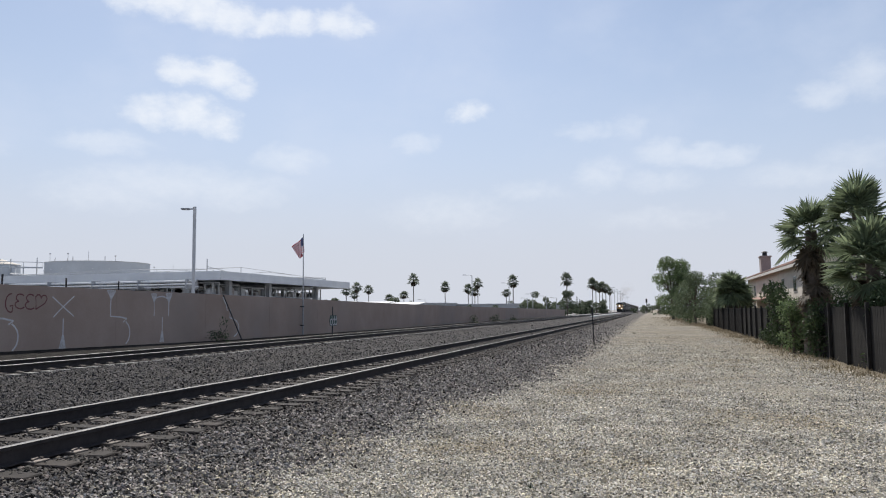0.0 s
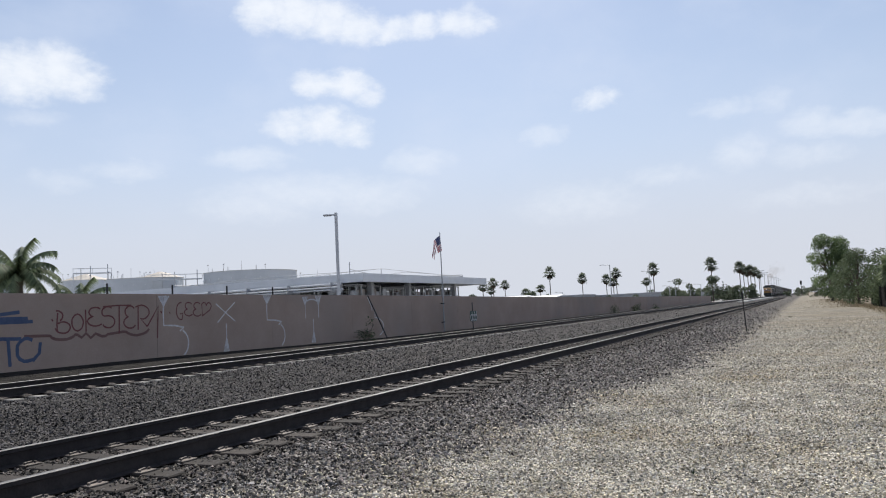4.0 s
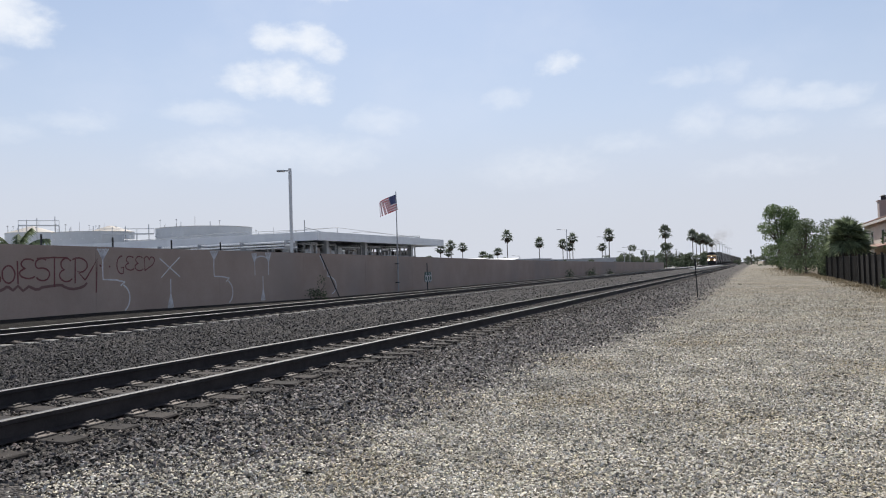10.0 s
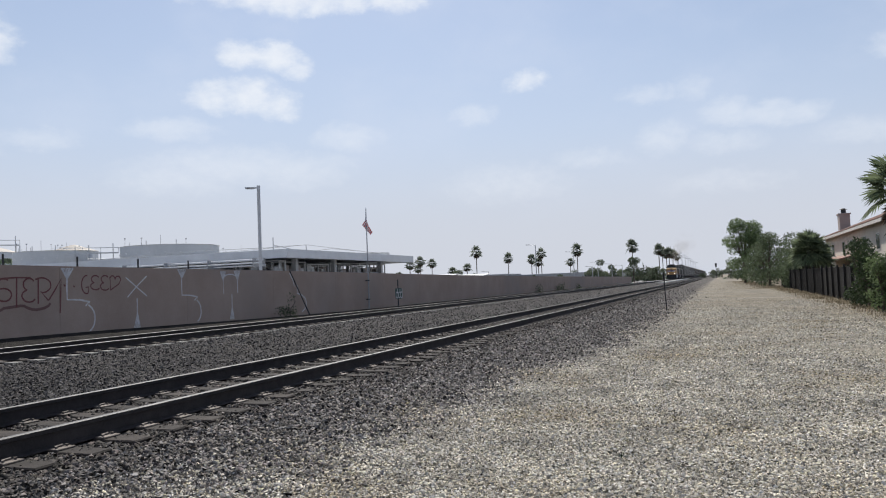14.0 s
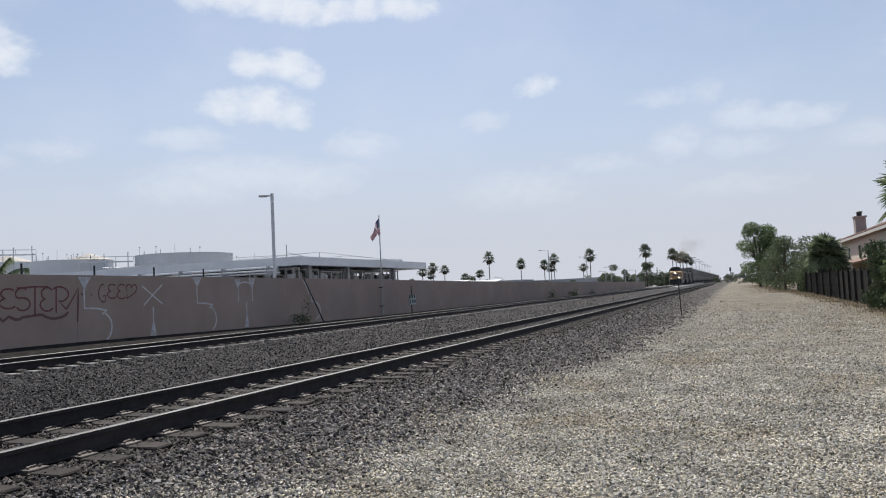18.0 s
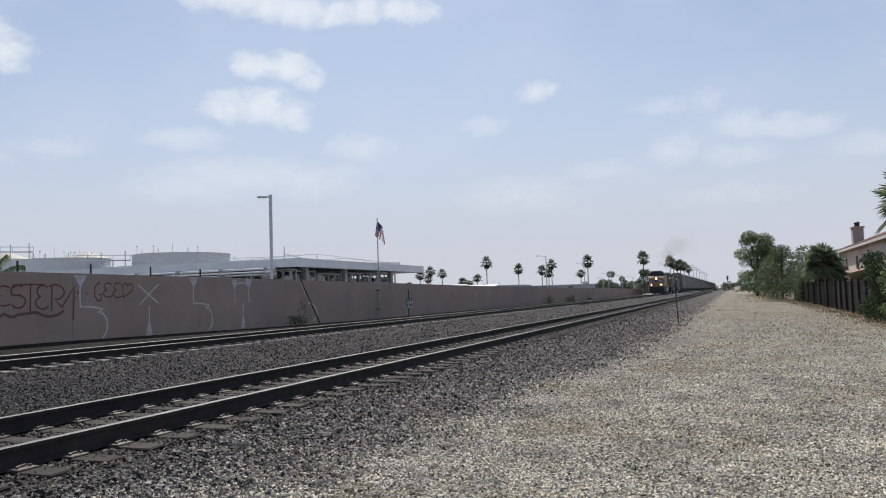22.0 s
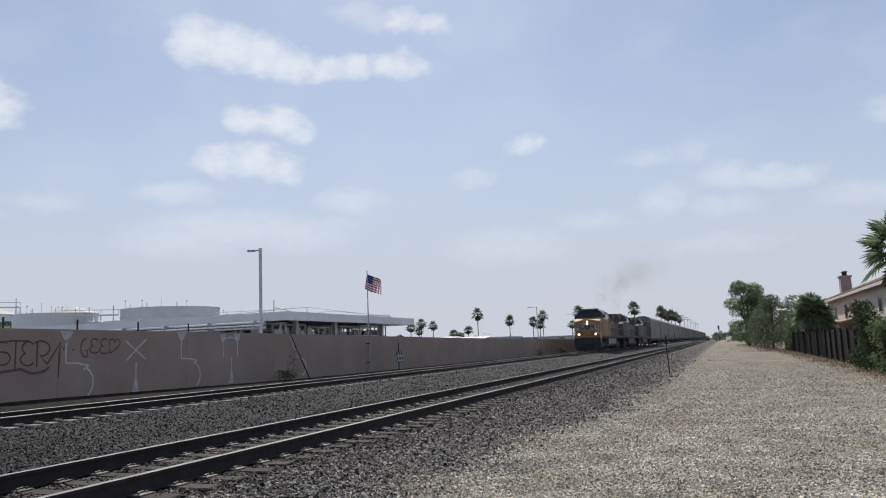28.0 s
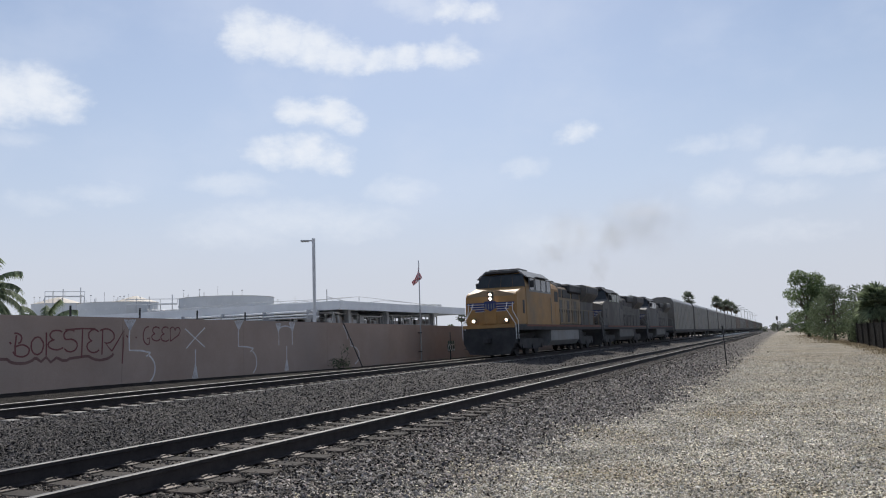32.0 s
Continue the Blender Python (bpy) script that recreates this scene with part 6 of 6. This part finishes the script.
for i, (y, h) in enumerate(((83.0, 0.9), (94, 1.3), (97, 1.1), (108, 0.7), (31.2, 1.15))):
    tree("shrub", "low dark shrub at the foot of the wall", pose(WALL_X + 0.75 + bend(y), y, -0.25), h, 0.03, crown_clumps(100 + i, 7, 0.45, 0.15, h, 0.25, 0.4), 600, 0.05, M_SHRUB, 100 + i, "shrub", "wall shrubs")


def treeline():
    rng = random.Random(31)
    az = 4.6
    while az < 26:
        d = rng.uniform(300, 420)
        x, y = polar(az, d)
        h = rng.uniform(4.0, 6.4)
        w = rng.uniform(3.0, 5.0)
        sd = rng.randrange(9999)
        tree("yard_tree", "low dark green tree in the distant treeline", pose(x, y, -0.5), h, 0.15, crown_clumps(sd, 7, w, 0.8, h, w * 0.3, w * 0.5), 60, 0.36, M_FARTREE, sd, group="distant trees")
        az += rng.uniform(0.35, 0.8)


treeline()
for i, (x, y, h, w) in enumerate(((-6.5, 300, 2.6, 1.5), (-3.4, 345, 3.6, 2.0), (0.6, 360, 4.0, 2.2), (3.6, 330, 4.6, 2.2), (2.4, 260, 3.4, 1.8), (-2.0, 420, 4.8, 2.6), (3.9, 205, 3.0, 1.5), (4.4, 175, 2.6, 1.3))):
    tree("bush", "haze-paled bush at the far end of the service road", pose(x, y, -0.6), h, 0.1, crown_clumps(90 + i, 8, w, 0.3, h, w * 0.35, w * 0.5), 160, 0.2, M_FARTREE, 90 + i, "bush", "far bushes")


def platform_lamps():
    first = None
    for i, y in enumerate((405, 450, 497, 545, 598, 655, 720)):
        m = pose(-18.6 + bend(y), y, -0.3)
        if first is None:
            first = thing("platform_lamp", "tall twin-arm light mast beside the line", "street lamp", m, "light masts")
            part("mast", rod(bmesh.new(), (0, 0, 0), (0, 0, 13.0), 0.16, 0.1, 8), M_GREY, first)
            part("crossarm", box(bmesh.new(), -1.8, -0.1, 12.9, 1.8, 0.1, 13.1), M_GREY, first)
            for s in (-1, 1):
                part("lamp_head", box(bmesh.new(), s * 1.5 - 0.5, -0.25, 12.85, s * 1.5 + 0.5, 0.25, 13.15, 0.03), M_GREY, first)
        else:
            copy_thing(first, m)
    for az, rng, h in ((13.13, 150, 8.2), (10.35, 190, 8.0), (8.6, 205, 5.5), (7.6, 210, 5.0), (6.85, 215, 4.6), (16.7, 200, 4.2), (9.0, 215, 4.6)):
        x, y = polar(az, rng)
        lp = thing("street_lamp", "slim grey street light beyond the wall", "street lamp", pose(x, y, -0.5), "yard lights")
        part("pole", rod(bmesh.new(), (0, 0, 0), (0, 0, h + 0.6), 0.11, 0.07, 8), M_GREY, lp)
        part("arm", rod(bmesh.new(), (0, 0, h + 0.5), (-1.3, 0, h + 0.65), 0.05, 0.04, 6), M_GREY, lp)
        part("lamp_head", box(bmesh.new(), -1.9, -0.14, h + 0.58, -1.2, 0.14, h + 0.7, 0.02), M_GREY, lp)


platform_lamps()


def far_buildings():
    specs = ((20.5, 290, 60, 16, 4.4), (15.5, 300, 70, 16, 4.0), (11, 330, 60, 14, 3.4))
    for az, rng, L, W, h in specs:
        x, y = polar(az, rng)
        b = thing("warehouse", "low pale grey warehouse beyond the yard", "building", pose(x, y, -0.5, 0, 0, 0), "distant buildings")
        part("wall", box(bmesh.new(), -L / 2, -W / 2, 0, L / 2, W / 2, h), M_GREY, b)
        part("roof", box(bmesh.new(), -L / 2 - 0.4, -W / 2 - 0.4, h, L / 2 + 0.4, W / 2 + 0.4, h + 0.4), M_GREY, b)
        for k in range(6):
            part("door", box(bmesh.new(), -L / 2 + L * (k + 0.3) / 6, -W / 2 - 0.05, 0, -L / 2 + L * (k + 0.7) / 6, -W / 2 + 0.02, h * 0.6), M_DARK, b)
    for az, rng, L in ((21.4, 118, 9), (18.8, 128, 9), (23.6, 112, 6)):
        x, y = polar(az, rng)
        c = thing("shade_roof", "low white shade roof over parked cars", "canopy", pose(x, y, -0.5), "white shade roofs")
        bm = bmesh.new()
        prism(bm, [(-2.5, 2.75), (2.5, 3.2), (2.5, 3.3), (-2.5, 2.85)], "x", -L / 2, L / 2)
        part("roof", bm, M_SOFFIT, c, "pale sheet roof")
        for px in (-L / 2 + 0.4, L / 2 - 0.4):
            for py in (-2.2, 2.2):
                part("post", box(bmesh.new(), px - 0.06, py - 0.06, 0, px + 0.06, py + 0.06, 2.78), M_GREY, c)


far_buildings()


def crossing_strip():
    bm = bmesh.new()
    for x0, x1, y0, y1 in ((-12.4, -11.2, 165, 330), (-18.4, -17.4, 190, 340)):
        pts = [y0 + (y1 - y0) * i / 12 for i in range(13)]
        for a, b in zip(pts, pts[1:]):
            box(bm, x0 + bend((a + b) / 2), a, -0.5, x1 + bend((a + b) / 2), b - 0.03, -0.09)
    tagged(part("platform_slab", bm, M_CONC), "pale concrete platform slab along the tracks", "platform", kind="structure")
    sg = thing("signal_mast", "dark railway signal mast beside the track", "railway signal", pose(-0.6 + bend(330), 330, -0.5))
    part("mast", rod(bmesh.new(), (0, 0, 0), (0, 0, 6.0), 0.12, 0.1, 8), M_DARK, sg)
    part("signal_head", box(bmesh.new(), -0.35, -0.2, 4.6, 0.35, 0.2, 6.2, 0.05), M_DARK, sg)
    part("hood", rod(bmesh.new(), (0, -0.2, 5.6), (0, -0.55, 5.6), 0.2, 0.22, 10), M_DARK, sg)


crossing_strip()


def dry_tufts():
    rng = np.random.default_rng(12)
    n = 16000
    y = np.where(rng.uniform(0, 1, n) < 0.45, rng.uniform(20, 90, n), rng.uniform(84, 175, n))
    x = 5.9 + rng.normal(0, 0.35, n) - np.where(y > 84, rng.exponential(1.3, n), rng.exponential(0.25, n))
    keep = np.sin(y * 0.9) + np.sin(y * 2.3 + 1) + rng.normal(0, 0.7, n) > 0.1
    x, y = x[keep], y[keep]
    n = len(x)
    h = rng.uniform(0.06, 0.22, n) * np.where(y > 84, 1.1, 0.9)
    a = rng.uniform(0, 6.28, n)
    dx, dy = np.cos(a) * 0.012 * (1 + y / 60), np.sin(a) * 0.012 * (1 + y / 60)
    z = np.full(n, -0.6)
    lean = rng.normal(0, 0.06, (n, 2))
    v = np.stack([np.stack([x - dx, y - dy, z], 1), np.stack([x + dx, y + dy, z], 1), np.stack([x + lean[:, 0], y + lean[:, 1], z + h], 1)], 1).reshape(-1, 3)
    ob = mesh_object("dry_grass", v, np.arange(len(v)).reshape(-1, 3), M_DRYGRASS)
    tagged(ob, "dry straw-coloured weeds along the fence foot", "grass", kind="stuff")


dry_tufts()


# ---- engine smoke: soft sheets of thin haze that drift with the train ----
def smoke_material(name, colour, most, grain):
    m = bpy.data.materials.new(name)
    m.use_nodes = True
    nt = m.node_tree
    nt.nodes.clear()
    N, L = nt.nodes.new, nt.links.new
    d, tl, both, t, mx, o = (N(n) for n in ("ShaderNodeBsdfDiffuse", "ShaderNodeBsdfTranslucent", "ShaderNodeMixShader", "ShaderNodeBsdfTransparent", "ShaderNodeMixShader", "ShaderNodeOutputMaterial"))
    d.inputs[0].default_value = tl.inputs[0].default_value = (*colour, 1)
    both.inputs[0].default_value = 0.5
    L(d.outputs[0], both.inputs[1]), L(tl.outputs[0], both.inputs[2])
    tc, ln = N("ShaderNodeTexCoord"), N("ShaderNodeVectorMath")
    ln.operation = "LENGTH"
    L(tc.outputs["Object"], ln.inputs[0])
    fall = N("ShaderNodeMapRange")
    fall.interpolation_type = "SMOOTHERSTEP"
    fall.inputs[1].default_value, fall.inputs[2].default_value, fall.inputs[3].default_value, fall.inputs[4].default_value = 0.1, 0.97, most, 0.0
    L(ln.outputs["Value"], fall.inputs[0])
    n, mr, mul = N("ShaderNodeTexNoise"), N("ShaderNodeMapRange"), N("ShaderNodeMath")
    n.noise_dimensions = "4D"
    n.inputs["Scale"].default_value, n.inputs["Detail"].default_value = grain, 5
    wv = N("ShaderNodeMath")
    wv.operation, wv.inputs[1].default_value = "MULTIPLY", 40.0
    L(N("ShaderNodeObjectInfo").outputs["Random"], wv.inputs[0])
    L(wv.outputs[0], n.inputs["W"])
    L(tc.outputs["Object"], n.inputs["Vector"])
    mr.interpolation_type = "SMOOTHSTEP"
    mr.inputs[1].default_value, mr.inputs[2].default_value = 0.30, 0.72
    L(n.outputs[0], mr.inputs[0])
    mul.operation = "MULTIPLY"
    L(fall.outputs[0], mul.inputs[0]), L(mr.outputs[0], mul.inputs[1])
    L(mul.outputs[0], mx.inputs[0])
    L(t.outputs[0], mx.inputs[1]), L(both.outputs[0], mx.inputs[2]), L(mx.outputs[0], o.inputs[0])
    return m


M_SMOKE = smoke_material("thin_exhaust", (0.39, 0.34, 0.295), 0.17, 1.1)
SMOKE = []


def smoke():
    # a narrow column over the second engine that leans back and spreads as it rises, and a fainter one over the first
    for back, z, side, r in ((28.4, 5.9, 0.0, 0.9), (28.6, 7.1, 0.1, 1.15), (29.4, 8.4, 0.3, 1.5), (31.0, 9.7, 0.7, 2.1), (33.6, 10.9, 1.3, 2.9), (37.5, 12.0, 2.2, 3.8), (43.0, 13.0, 3.4, 4.8), (13.0, 6.6, 0.2, 1.4), (15.6, 8.2, 0.8, 2.4)):
        puff = thing("exhaust_smoke", "thin brown-grey diesel exhaust haze over the engines", "smoke", None, "exhaust haze")
        bm = bmesh.new()
        bmesh.ops.create_circle(bm, cap_ends=True, segments=32, radius=1.0)
        ob = part("puff", bm, M_SMOKE, puff)
        ob.matrix_basis = pose(0, 0, 0, 86, 0, 16) @ Matrix.Diagonal((r * 1.15, r * 1.2, 1, 1))
        SMOKE.append((puff, back, z, side))


smoke()


def weed_tufts():
    rng = random.Random(15)
    for x, y, h in ((-0.77, 7.37, 0.05), (-0.55, 7.2, 0.035), (-1.9, 5.2, 0.05), (0.3, 6.6, 0.035), (-0.88, 56.36, 0.11)):
        w = thing("weed", "small dark dry weed in the gravel", "weed", pose(x, y, ground_z(x)), "weeds in the gravel")
        bm = bmesh.new()
        for i in range(26):
            a, r = rng.uniform(0, 6.283), rng.uniform(0, 1.0)
            b = Vector((math.cos(a), math.sin(a), 0)) * h * r
            tip = b * 1.9 + Vector((0, 0, h * rng.uniform(0.4, 1.0)))
            side = Vector((-math.sin(a), math.cos(a), 0)) * h * 0.12
            bm.faces.new([bm.verts.new(v) for v in (b - side, b + side, tip)])
        part("blades", bm, M_CYPRESS, w)


weed_tufts()


# ---- what moves ----
FRONT = [(0, 408), (6, 348), (9, 317), (13, 273), (16, 239), (19, 203), (23, 153), (26, 114), (28, 88.3), (30, 64.0), (32, 39.2)]


def motions():
    for car, back in TRAIN:
        rows = []
        for t, y in FRONT:
            yy = y + back
            slope = (bend(yy + 10) - bend(yy)) / 10
            rows.append((t, pose(-14.5 + bend(yy), yy, 0.04, 0, 0, -math.degrees(math.atan(slope)))))
        walk(car, rows)
    for puff, back, z, side in SMOKE:
        rows = []
        for t, y in FRONT:
            yy = y + back
            rows.append((t, pose(-14.5 + bend(yy) + side, yy, z + 0.04)))
        walk(puff, rows)
    wave_flag()


motions()
